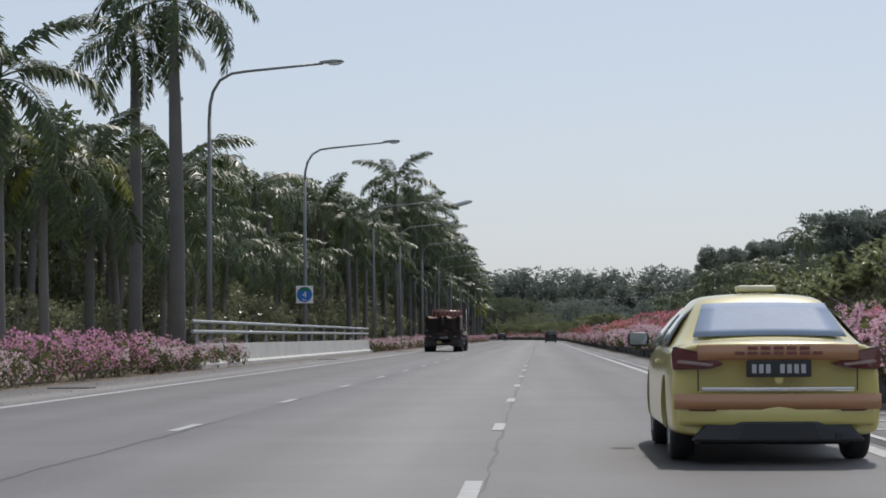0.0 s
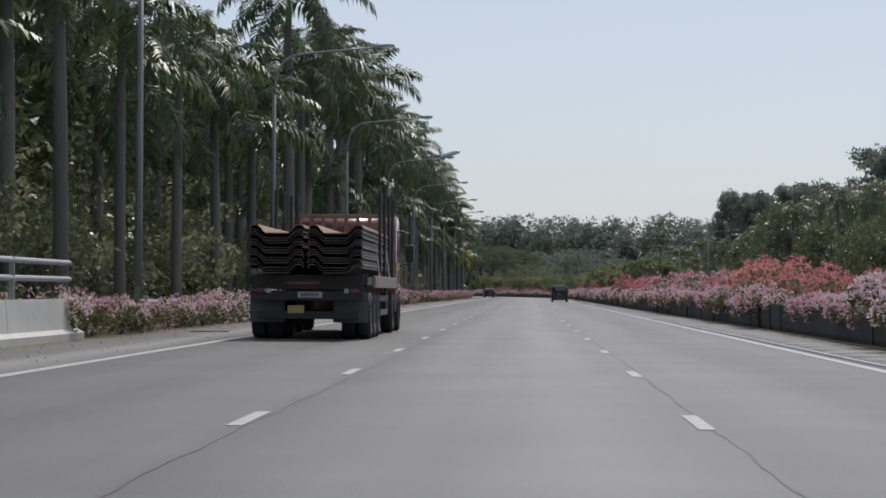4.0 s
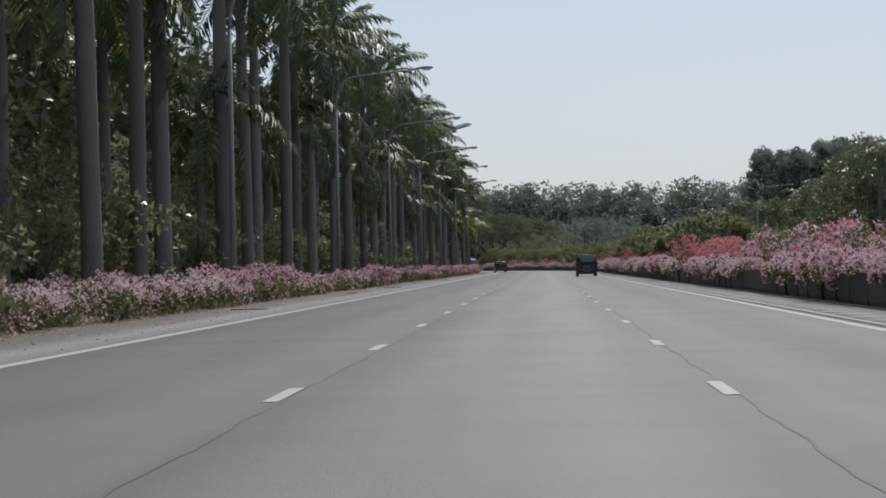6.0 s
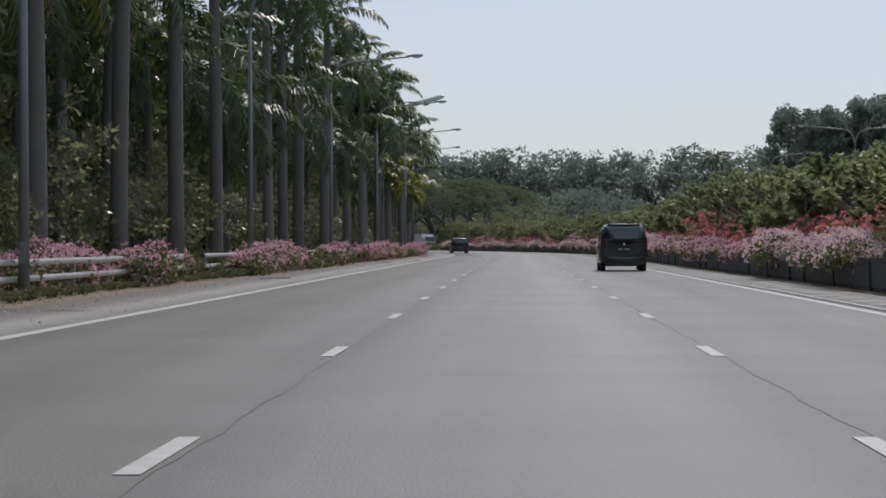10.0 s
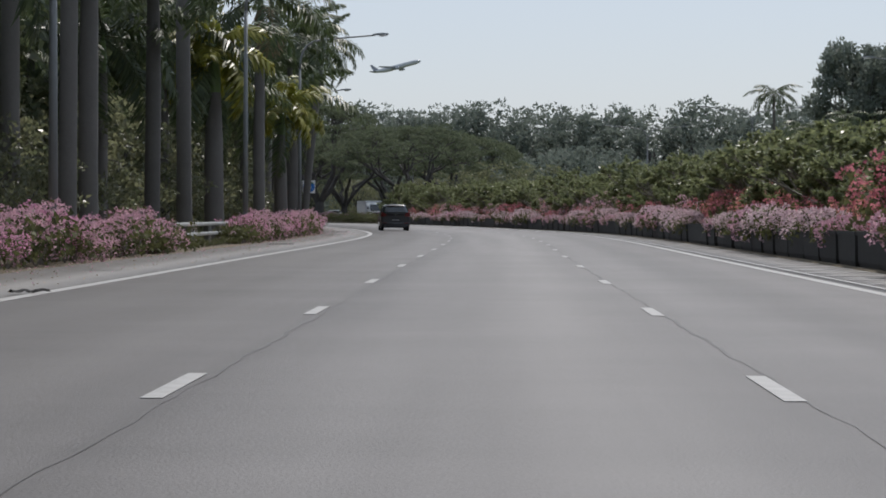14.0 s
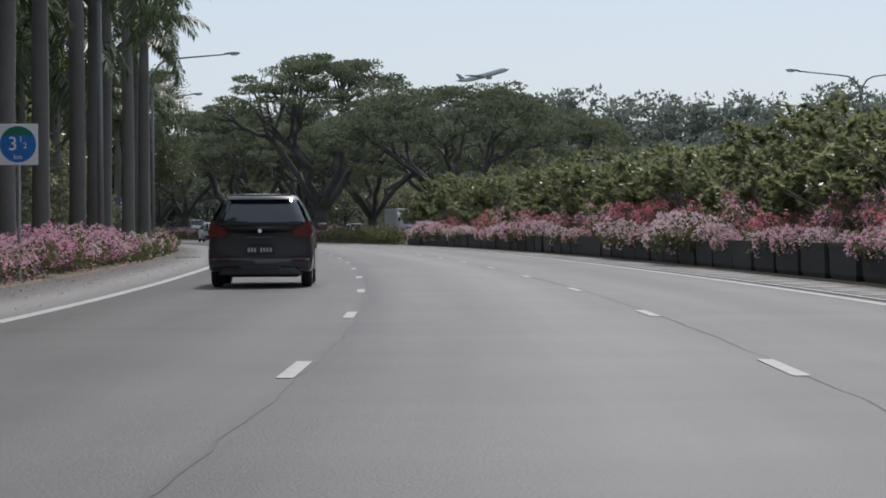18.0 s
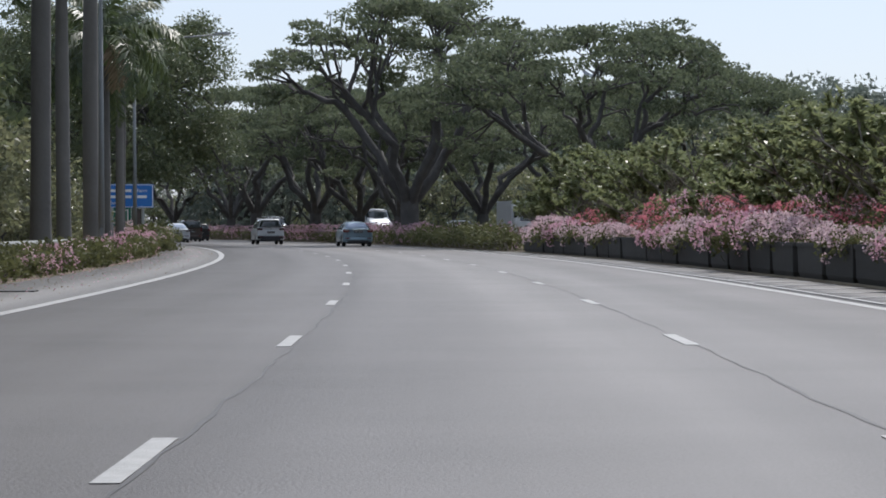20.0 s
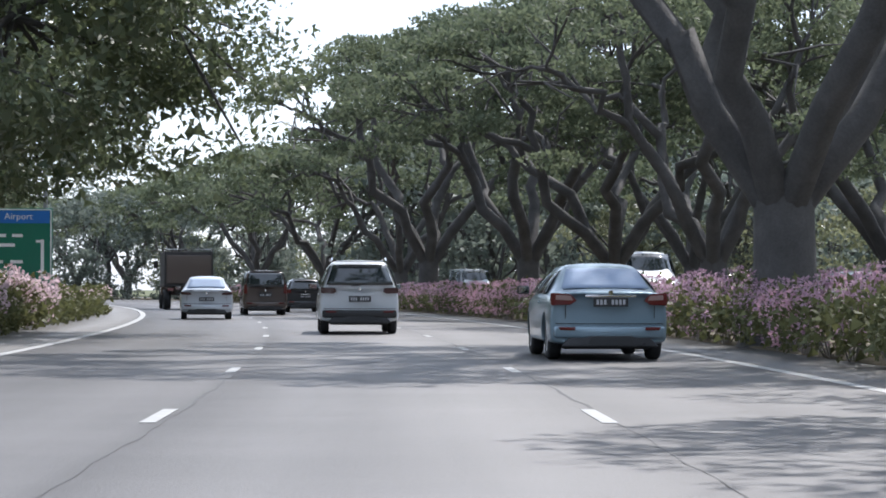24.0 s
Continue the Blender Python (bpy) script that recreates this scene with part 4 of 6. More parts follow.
LB = "dense dark green broadleaf tree behind the palms"
woods = [broad_tree(141, 9.0, 4.0, 56, 52, 0.32, LEAFY, label=LB, low=0.1, core=420), broad_tree(142, 11.0, 4.5, 60, 54, 0.35, LEAF, label=LB, low=0.12, core=460),
         broad_tree(143, 5.6, 3.0, 46, 60, 0.2, UNDERLEAF, "understorey_shrub", "leafy understorey shrub in the palm grove", 0.02, 160), broad_tree(144, 3.2, 2.2, 38, 52, 0.165, UNDERLEAF, "understorey_shrub", "low shrub with brightened leaf colour at the foot of the palms", 0.0, 120)]
spots = []
for s in np.arange(62, 600, 6.0):
    if s < 146:
        spots.append((3, stand(s, -13.5 - rng.uniform(0, 3), -0.05, rng.uniform(0, 360), rng.uniform(0.7, 1.0))))
        spots.append((int(rng.choice([0, 1])), stand(s + rng.uniform(-2, 2), -21 - rng.uniform(0, 4), -0.05, rng.uniform(0, 360), rng.uniform(0.85, 1.1))))
        if s > 96:
            spots.append((2, stand(s + 3, -15.5 - rng.uniform(0, 2), -0.05, rng.uniform(0, 360), rng.uniform(0.8, 1.0))))
            spots.append((2, stand(s + rng.uniform(-2, 2), -20 - rng.uniform(0, 5), -0.05, rng.uniform(0, 360), rng.uniform(1.0, 1.4))))
        continue
    if int(s) % 12 < 6:
        spots.append((int(rng.choice([0, 1, 0])), stand(s + rng.uniform(-2, 2), -22 - rng.uniform(0, 4), -0.05, rng.uniform(0, 360), rng.uniform(1.15, 1.45))))
    spots.append((2, stand(s + rng.uniform(-2, 2), -14.6 - rng.uniform(0, 1.2), -0.05, rng.uniform(0, 360), rng.uniform(0.8, 1.1))))
    spots.append((3, stand(s + 3 + rng.uniform(-1, 1), -12.7 - rng.uniform(0, 0.8), -0.05, rng.uniform(0, 360), rng.uniform(0.7, 1.1))))
    spots.append((int(rng.choice([0, 1])), stand(s + rng.uniform(-2, 2), -18.6 - rng.uniform(0, 1.5), -0.05, rng.uniform(0, 360), rng.uniform(1.1, 1.4))))
    if int(s) % 12 >= 6:
        spots.append((3, stand(s + rng.uniform(-2, 2), -13.8 - rng.uniform(0, 0.8), -0.05, rng.uniform(0, 360), rng.uniform(0.9, 1.3))))
for s in np.arange(252, 440, 5.0):
    spots.append((int(rng.choice([0, 1, 1, 2])), stand(s, 30.5 + rng.uniform(0, 8), -0.05, rng.uniform(0, 360), rng.uniform(0.8, 1.1))))
for s in np.arange(440, 600, 8.0):
    spots.append((2, stand(s, 34 + rng.uniform(0, 8), -0.05, rng.uniform(0, 360), rng.uniform(0.8, 1.1))))
for x, y, k, z in ((44, 600, 0, 1.2), (56, 610, 1, 1.4), (38, 630, 0, 1.4), (70, 618, 1, 1.5)):
    spots.append((k, Matrix.Translation((x, y, -0.3)) @ Matrix.Rotation(x, 4, "Z") @ Matrix.Diagonal((z, z, z, 1))))
for s in np.arange(628, 790, 7.0):
    spots.append((2, stand(s, -18.5 - rng.uniform(0, 3), -0.05, rng.uniform(0, 360), rng.uniform(1.1, 1.5))))
for s in np.arange(600, 860, 11.0):
    spots.append((2, stand(s, -24 - rng.uniform(0, 8), -0.05, rng.uniform(0, 360), rng.uniform(1.0, 1.5))))
    spots.append((2, stand(s + 3, 27 + rng.uniform(0, 12), -0.05, rng.uniform(0, 360), rng.uniform(1.0, 1.5))))
for s in np.arange(690, 800, 9.0):
    spots.append((1, stand(s, -27 - rng.uniform(0, 8), -0.05, rng.uniform(0, 360), rng.uniform(0.8, 1.0))))
for s in np.arange(790, 860, 5.0):
    spots.append((0, stand(s, rng.uniform(-40, 60), -0.3, rng.uniform(0, 360), rng.uniform(0.8, 1.1))))
spread(woods, spots)


# ---- rain trees ----
def rain_tree(seed, h, reach, label, n_limbs=6, bare=0.0, count=120, m=330, leaf=0.2, fork=0.17, stout=1.0):
    """A low-forking trunk, sinuous limbs that branch towards a wide umbrella, and thin leaf layers on it."""
    g = np.random.default_rng(seed)
    wood = Tubes()
    aim = []
    while len(aim) < count:
        a, q = g.uniform(0, 2 * np.pi), math.sqrt(g.uniform(0, 1))
        z = h * (0.965 - 0.3 * q ** 2.4 + g.normal(0, 0.022)) - (h * g.uniform(0.1, 0.24) if g.uniform() < 0.22 and q > 0.4 else 0)
        p = np.array([reach * q * np.cos(a), reach * q * np.sin(a), z])
        if all(np.linalg.norm(p - o) > 0.105 * reach for o in aim[-60:]):
            aim.append(p)
    aim = np.array(aim)
    f0 = np.array([0.02, 0.05, fork * h])
    wood.add([(0, 0, -0.1), (0.01, 0, fork * h * 0.16), (0.03, 0, fork * h * 0.5), f0 + (0, 0, 0.25)], np.array([0.062, 0.045, 0.038, 0.036]) * h * stout, 14)
    tips = []
    def reach_for(p, way, T, r):
        c = T.mean(0)
        if len(T) <= 2:
            for t in T:
                L = np.linalg.norm(t - p)
                mid = p + way * L * 0.3 + (t - p) * 0.3 + g.normal(0, 0.09 * L, 3)
                wood.add([p, mid, (mid + t) / 2 + g.normal(0, 0.05 * L, 3), t], [r, r * 0.8, r * 0.6, 0.012], 5)
                tips.append(t)
            return
        L = np.linalg.norm(c - p) * g.uniform(0.42, 0.56)
        q = p + (c - p) / np.linalg.norm(c - p) * L * 0.8 + way * L * 0.2
        pts = [p, p + way * L * 0.3 + (q - p) * 0.06, p + way * L * 0.25 + (q - p) * 0.36 + g.normal(0, 0.06 * L, 3), p * 0.28 + q * 0.72 + way * L * 0.06 + g.normal(0, 0.06 * L, 3), q]
        wood.add(pts, np.linspace(r, r * 0.82, 5), 9 if r > 0.12 else 6)
        on = (q - pts[3]) / (np.linalg.norm(q - pts[3]) + 1e-6)
        k = 3 if len(T) > 14 and g.uniform() < 0.5 else 2
        mid = T[g.choice(len(T), k, replace=False)]
        for _ in range(6):
            who = np.argmin(((T[:, None] - mid[None]) ** 2).sum(-1), 1)
            mid = np.array([T[who == j].mean(0) if (who == j).any() else mid[j] for j in range(k)])
        for j in range(k):
            if (who == j).any():
                reach_for(q, on, T[who == j], max(0.03, r * 0.86 * ((who == j).sum() / len(T)) ** 0.4))
    ang = (np.arctan2(aim[:, 1], aim[:, 0]) + g.uniform(0, 1)) % (2 * np.pi)
    for i in range(n_limbs):
        T = aim[(ang * n_limbs / (2 * np.pi)).astype(int) == i]
        if len(T):
            c = T.mean(0) - f0
            way = np.array([c[0], c[1], 0]) / np.linalg.norm(c[:2]) * g.uniform(0.5, 0.8) + np.array([0, 0, 0.9])
            reach_for(f0 + np.array([*c[:2], 0]) / np.linalg.norm(c[:2]) * 0.012 * h, way / np.linalg.norm(way), T, 0.0205 * h * stout)
    P, O = [], []
    size = 0.83 * reach * math.sqrt(math.pi / count)
    for t in tips:
        if g.uniform() < 0.03 + bare * (2.2 if t[0] < -0.3 * reach else 0.3):
            continue
        u = g.normal(size=(m, 3))
        u /= np.linalg.norm(u, axis=1)[:, None]
        k = g.uniform(0.75, 1.2) * size
        P.append(t + (0, 0, 0.15) + u * np.array([k, k, k * 0.3]) * g.uniform(0.35, 1.0, (m, 1)) ** 0.7)
        O.append(u)
    v, f = leaves(g, np.concatenate(P), leaf, leaf * 0.36, 0.0, np.concatenate(O) * 0.5)
    ob = tagged(new("rain_tree"), label, "tree", "rain trees over the expressway")
    hang("trunk", wood.mesh("trunk", BARK), ob)
    tagged(hang("crown", put_mesh("crown", v, f, RAINLEAF), ob), kind="stuff")
    return ob


rains = [rain_tree(201, 13.7, 8.8, "big rain tree with forking dark limbs and umbrella crown", 6, 0.14, 120, 260),
         rain_tree(202, 12.4, 10.2, "wide rain tree with flat crown spreading over the road", 6, 0.0, 130, 260),
         rain_tree(203, 13.2, 9.5, "rain tree with half-bare crooked upper branches", 5, 0.22, 110, 260)]
rains.append(broad_tree(204, 16.0, 9.2, 330, 230, 0.16, LEAF, "rain_tree", "broad dense rain tree overhanging the slow lane", 0.27, 12000, 0.034, 0.64))
rains += [rain_tree(205, 13.0, 9.8, "rain tree further along with flat spreading crown", 5, 0, 80, 170, 0.32), rain_tree(206, 12.6, 10.0, "rain tree further along with layered crown", 6, 0.03, 80, 170, 0.32)]
MEDIAN_TREES = ((0, 616, 7.6, 0, 1.09), (1, 597, 14.2, 130, 0.92), (2, 640, 11.4, 20, 0.82), (1, 658, 12.0, 10, 0.95), (0, 673, 11.5, 140, 1.0), (2, 692, 10.0, 330, 1.1), (4, 714, 12.5, 250, 0.95), (5, 740, 12.5, 30, 0.95), (4, 766, 12.5, 90, 1.0), (5, 796, 13, 40, 1.0), (4, 818, 11, 140, 0.9), (5, 838, 10, 240, 0.9), (4, 858, 9, 20, 0.95), (5, 880, 8, 80, 1.0))
VERGE_TREES = ((3, 627, -11.0, 300, 1.0), (3, 650, -14.8, 50, 1.0), (3, 672, -19, 90, 0.9), (4, 690, -19, 170, 0.75), (5, 708, -18, 220, 0.75), (4, 730, -17, 120, 0.75), (5, 755, -16, 330, 0.8), (4, 785, -15, 0, 0.8), (4, 812, -15, 200, 0.85))
OPPOSITE_TREES = ((1, 628, 29, 60, 0.95), (5, 668, 33, 160, 1.05), (1, 650, 20, 260, 1.0), (5, 690, 24, 20, 1.05), (4, 715, 34, 110, 1.05), (5, 735, 24, 200, 1.05), (4, 765, 30, 300, 1.1))
spots = []
for k, s, d, turn, z in MEDIAN_TREES + VERGE_TREES + OPPOSITE_TREES:
    lean = Matrix.Rotation(radians(5 if k == 3 and s < 640 else 0), 4, "Y")     # the first verge tree leans over the road
    spots.append((k, stand(s, d, -0.05) @ lean @ Matrix.Rotation(radians(turn), 4, "Z") @ Matrix.Diagonal((z, z, z, 1))))
spread(rains, spots)

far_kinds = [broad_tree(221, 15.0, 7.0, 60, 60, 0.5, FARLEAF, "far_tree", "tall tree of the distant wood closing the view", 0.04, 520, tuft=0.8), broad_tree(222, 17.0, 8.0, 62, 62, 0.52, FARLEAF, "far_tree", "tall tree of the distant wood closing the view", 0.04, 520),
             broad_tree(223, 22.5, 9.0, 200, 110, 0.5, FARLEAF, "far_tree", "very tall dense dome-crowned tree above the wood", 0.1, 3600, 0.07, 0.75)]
spots = []
for i in range(64):
    x, z = (-150 + 7.0 * i, 0.68) if i < 14 else (-62 + 6.6 * (i - 14), rng.uniform(1.62, 1.74))
    x += rng.uniform(-3, 3)
    spots.append((i % 2, Matrix.Translation((x, (765 if i < 14 else 868) + rng.uniform(-15, 20), -0.3)) @ Matrix.Rotation(rng.uniform(0, 6), 4, "Z") @ Matrix.Diagonal((z, z, z, 1))))
for i in range(7, 26):
    spots.append((i % 2, Matrix.Translation((-140 + 12 * i + rng.uniform(-4, 4), 725 + rng.uniform(-8, 8) + 0.4 * abs(i - 13), -4.0)) @ Matrix.Rotation(rng.uniform(0, 6), 4, "Z")))
for x, y, z in ((60, 692, 1.34), (75, 688, 1.45), (67, 704, 1.3), (90, 682, 1.4), (78, 560, 1.5), (91, 566, 1.55)):
    spots.append((2, Matrix.Translation((x, y, -0.3)) @ Matrix.Rotation(x, 4, "Z") @ Matrix.Diagonal((z * 0.85, z * 0.85, z, 1))))
behind = []
for i in range(44):
    z = rng.uniform(1.3, 1.62)
    behind.append((i % 2, Matrix.Translation((-95 + 8.2 * i + rng.uniform(-3, 3), 912 + rng.uniform(-10, 25), -1.5)) @ Matrix.Rotation(rng.uniform(0, 6), 4, "Z") @ Matrix.Diagonal((z * 1.15, z * 1.15, z, 1))))
for i in range(16):
    z = rng.uniform(0.8, 1.05)
    behind.append((i % 2, Matrix.Translation((-60 + 9.5 * i + rng.uniform(-3, 3), 790 + rng.uniform(-10, 10), -2.5)) @ Matrix.Rotation(rng.uniform(0, 6), 4, "Z") @ Matrix.Diagonal((z * 1.2, z * 1.2, z, 1))))
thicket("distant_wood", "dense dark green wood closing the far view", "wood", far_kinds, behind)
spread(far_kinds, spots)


# ---- street lamps ----
def lamp_head(m, parent):
    prof = [(-0.42, 0.05), (-0.3, 0.085), (0.1, 0.1), (0.4, 0.06), (0.45, 0.0), (-0.42, -0.01)]
    bm = prism(prof, 0.26, bevel=0.02, m=m @ Matrix.Translation((0, -0.13, 0)))
    head = part("lamp_head", bm, LAMPHEAD, parent)
    bowl = bmesh.new()
    bmesh.ops.create_uvsphere(bowl, u_segments=12, v_segments=6, radius=1, matrix=m @ Matrix.Translation((0.14, 0, -0.01)) @ Matrix.Diagonal((0.25, 0.11, 0.09, 1)))
    part("lamp_bowl", bowl, LENS, head, smooth=True)


def street_lamp(arms=(1,)):
    ob = tagged(new("street_lamp"), "tall grey street lamp with a long curved arm" if len(arms) == 1 else "tall grey street lamp with two long curved arms", "street lamp", "street lamps")
    part("pole", pipe([(0, 0, 0), (0, 0, 4), (0, 0, 8.6)], np.array([0.11, 0.09, 0.065]), 10), POLE, ob, smooth=True)
    part("base_plate", block(0.4, 0.4, 0.04, (0, 0, 0.06), 0.01), POLE, ob)
    part("hatch", block(0.12, 0.03, 0.4, (0, -0.11, 0.9), 0.01), POLE, ob)
    for sd in arms:
        a = np.linspace(0, 1, 9)
        path = [(0, 0, 8.5), (sd * 0.02, 0, 9.0), (sd * 0.12, 0, 9.45), (sd * 0.36, 0, 9.85), (sd * 0.75, 0, 10.08), (sd * 1.3, 0, 10.16), (sd * 2.6, 0, 10.28), (sd * 3.9, 0, 10.4)]
        part("arm", pipe(path, np.linspace(0.06, 0.04, len(path)), 8), POLE, ob, smooth=True)
        lamp_head(Matrix.Translation((sd * 4.2, 0, 10.42)) @ Matrix.Diagonal((sd, 1, 1, 1)) @ Matrix.Rotation(radians(-4), 4, "Y"), ob)
    return ob


single, double = street_lamp(), street_lamp((-1, 1))
lamps = [42, 74.5, 105, 152, 181, 215, 250, 285, 320, 353, 388, 423, 456, 507, 556, 591, 627, 662]
spread([single], [(0, stand(s, -9.05 if s < 110 else -9.3, -0.04)) for s in lamps])
spread([double], [(0, Matrix.Translation((22.3, 532, 0)) @ Matrix.Rotation(0.1, 4, "Z")), (0, Matrix.Translation((16.0, 572, 0)) @ Matrix.Rotation(0.17, 4, "Z")), (0, stand(640, 27, 0, 0)), (0, stand(470, 28.5, 0, 0)), (0, stand(420, 27, 0, 0))])


# ---- signs ----
def disc(r, depth, m, n=40):
    bm = bmesh.new()
    bmesh.ops.create_cone(bm, cap_ends=True, segments=n, radius1=r, radius2=r, depth=depth, matrix=m @ Matrix.Rotation(radians(90), 4, "X"))
    return bm


UP = Matrix.Rotation(radians(90), 4, "X")


def distance_sign(s, d, z, rows, label, own_post):
    ob = tagged(new("distance_sign"), label, "sign")
    ob.matrix_basis = stand(s, d, 0)
    part("plate", block(0.82, 0.02, 0.84, (0, 0, z), 0.008), SIGNWHITE, ob)
    part("blue_disc", disc(0.37, 0.006, Matrix.Translation((0, -0.0135, z))), SIGNBLUE, ob)
    cap = [(0.37 * math.sin(a), z + 0.37 * math.cos(a)) for a in np.linspace(-1.05, 1.05, 15)]
    part("green_cap", prism(cap, 0.004, m=Matrix.Translation((0, -0.021, 0))), SIGNGREEN, ob)
    for text, size, x, dz in rows:
        words(text, size, 0.002, SIGNWHITE, ob, Matrix.Translation((x, -0.024, z + dz)) @ UP)
    for dz in (-0.2, 0.2):
        part("bracket", block(0.5, 0.05, 0.05, (0, 0.035, z + dz), 0.005), STEEL, ob)
    if own_post:
        part("post", pipe([(0, 0.09, -0.05), (0, 0.09, 1.5), (0, 0.09, z + 0.4)], 0.04), STEEL, ob)
    return ob


distance_sign(104.8, -9.05, 3.05, (("4", 0.42, 0, -0.02), ("km", 0.16, 0, -0.25)), "square white distance sign with blue disc reading 4 km", False)
distance_sign(484, -8.7, 2.78, (("3", 0.4, -0.1, 0.0), ("1", 0.17, 0.06, 0.1), ("2", 0.17, 0.15, -0.03), ("km", 0.14, 0, -0.26)), "square white distance sign with blue disc reading 3 1/2 km", True)


def board(s, d, w, h, z, mat, label, rows, bars, header=None, turn=0):
    ob = tagged(new("road_sign"), label, "sign")
    ob.matrix_basis = stand(s, d, 0, turn)
    part("panel", block(w, 0.05, h, (0, 0, z + h / 2), 0.02), mat, ob)
    for x in (-w / 2, w / 2):
        part("border", block(0.035, 0.006, h - 0.08, (x * 0.975, -0.029, z + h / 2), 0), SIGNWHITE, ob)
    for zz in (z + 0.04, z + h - 0.04):
        part("border", block(w - 0.1, 0.006, 0.035, (0, -0.029, zz), 0), SIGNWHITE, ob)
    if header:
        part("header", block(w - 0.16, 0.008, header, (0, -0.03, z + h - header / 2 - 0.07), 0), SIGNBLUE, ob)
    for text, size, x, zz in rows:
        words(text, size, 0.002, SIGNWHITE, ob, Matrix.Translation((x, -0.038, z + zz)) @ UP)
    for x, zz, bw, bh in bars:
        part("lettering_bar", block(bw, 0.006, bh, (x, -0.031, z + zz), 0.01), SIGNWHITE, ob)
    for x in (-w * 0.3, w * 0.3):
        part("post", pipe([(x, 0.1, -0.05), (x, 0.1, z), (x, 0.1, z + h - 0.1)], 0.07), STEEL, ob)
    return ob


board(602, -9.6, 2.7, 1.25, 2.15, SIGNBLUE, "blue road sign on two posts with white lettering", (("Farm", 0.26, 0.75, 0.9), ("Exit", 0.22, -0.75, 0.25)), ((-0.55, 0.9, 1.5, 0.14), (-0.45, 0.58, 1.3, 0.14), (0.75, 0.58, 0.5, 0.14)))
board(640, -9.4, 3.4, 2.3, 1.0, SIGNGREEN, "green direction sign with blue header reading Airport", (("Airport", 0.26, 0.75, 2.06),),
      ((-0.8, 2.06, 1.4, 0.12), (-0.75, 1.52, 1.1, 0.09), (0.15, 1.52, 0.5, 0.09), (0.72, 1.52, 0.3, 0.09), (-0.6, 1.25, 1.0, 0.09), (0.35, 1.25, 0.6, 0.09), (0.1, 0.78, 0.45, 0.09), (0.7, 0.78, 0.35, 0.09), (0.3, 0.48, 0.9, 0.09), (1.42, 0.86, 0.09, 1.1), (1.34, 1.36, 0.2, 0.07)), 0.36)


# ---- vehicles ----
def mirror_ring(half):
    return half + [(-x, z) for x, z in half[-2:0:-1]]


def wheel(parent, x, y, r, w, sx, rim=RIM, spokes=5):
    """A tyre with a dished, spoked rim; sx: which side faces out."""
    m = Matrix.Translation((x, y, r))
    prof = [(r * 0.62, -w / 2), (r * 0.9, -w / 2), (r * 0.985, -w * 0.38), (r, -w * 0.2), (r, w * 0.2), (r * 0.985, w * 0.38), (r * 0.9, w / 2), (r * 0.62, w / 2)]
    n = 28
    v = [(h, rr * math.cos(2 * math.pi * i / n), rr * math.sin(2 * math.pi * i / n)) for i in range(n) for rr, h in prof]
    k = len(prof)
    f = np.array([(i * k + j, i * k + (j + 1) % k, ((i + 1) % n) * k + (j + 1) % k, ((i + 1) % n) * k + j) for i in range(n) for j in range(k)])
    holder = hang("wheel", put_mesh("wheel", [(sx * w * 0.2 + a, b, c) for a, b, c in [(0, 0, 0.05), (0, 0.05, 0), (0, 0, -0.05), (0.02 * sx, 0, 0)]], [(0, 1, 2), (0, 1, 3), (1, 2, 3), (0, 2, 3)], BLACK), parent, m)
    hang("tyre", put_mesh("tyre", v, f, RUBBER, True), holder)
    bm = bmesh.new()
    bmesh.ops.create_cone(bm, cap_ends=True, segments=24, radius1=r * 0.61, radius2=r * 0.63, depth=w * 0.5, matrix=Matrix.Translation((sx * w * 0.08, 0, 0)) @ Matrix.Rotation(radians(90), 4, "Y"))
    part("barrel", bm, BLACK, holder)
    bms = []
    for i in range(spokes):
        bms.append(block(0.03, r * 0.2, r * 0.6, (sx * w * 0.36, 0, r * 0.3), 0.008, Matrix.Rotation(2 * math.pi * i / spokes, 4, "X")))
    ring = bmesh.new()
    rp = [(r * 0.54, 0), (r * 0.63, 0.0), (r * 0.63, 0.03), (r * 0.54, 0.03)]
    ve = [[ring.verts.new((sx * (w * 0.33 + h), a * math.cos(2 * math.pi * i / 24), a * math.sin(2 * math.pi * i / 24))) for a, h in rp] for i in range(24)]
    for i in range(24):
        for j in range(4):
            ring.faces.new((ve[i][j], ve[i][(j + 1) % 4], ve[(i + 1) % 24][(j + 1) % 4], ve[(i + 1) % 24][j]))
    part("rim", join(*bms, ring), rim, holder)


def sheet(grid, mat, name, parent, thick=0.008, label=""):
    """A curved pane through a grid of points."""
    bm = bmesh.new()
    vs = [[bm.verts.new(p) for p in row] for row in grid]
    for a, b in zip(vs, vs[1:]):
        for i in range(len(a) - 1):
            bm.faces.new((a[i], a[i + 1], b[i + 1], b[i]))
    bmesh.ops.recalc_face_normals(bm, faces=bm.faces[:])
    bmesh.ops.solidify(bm, geom=bm.faces[:], thickness=thick)
    return part(name, bm, mat, parent, label, True)


def bent_later(b, bow):
    for v in b.verts:
        v.co.y = bow(v.co.x, max(0.0, v.co.y)) + min(0.0, v.co.y)
    return b


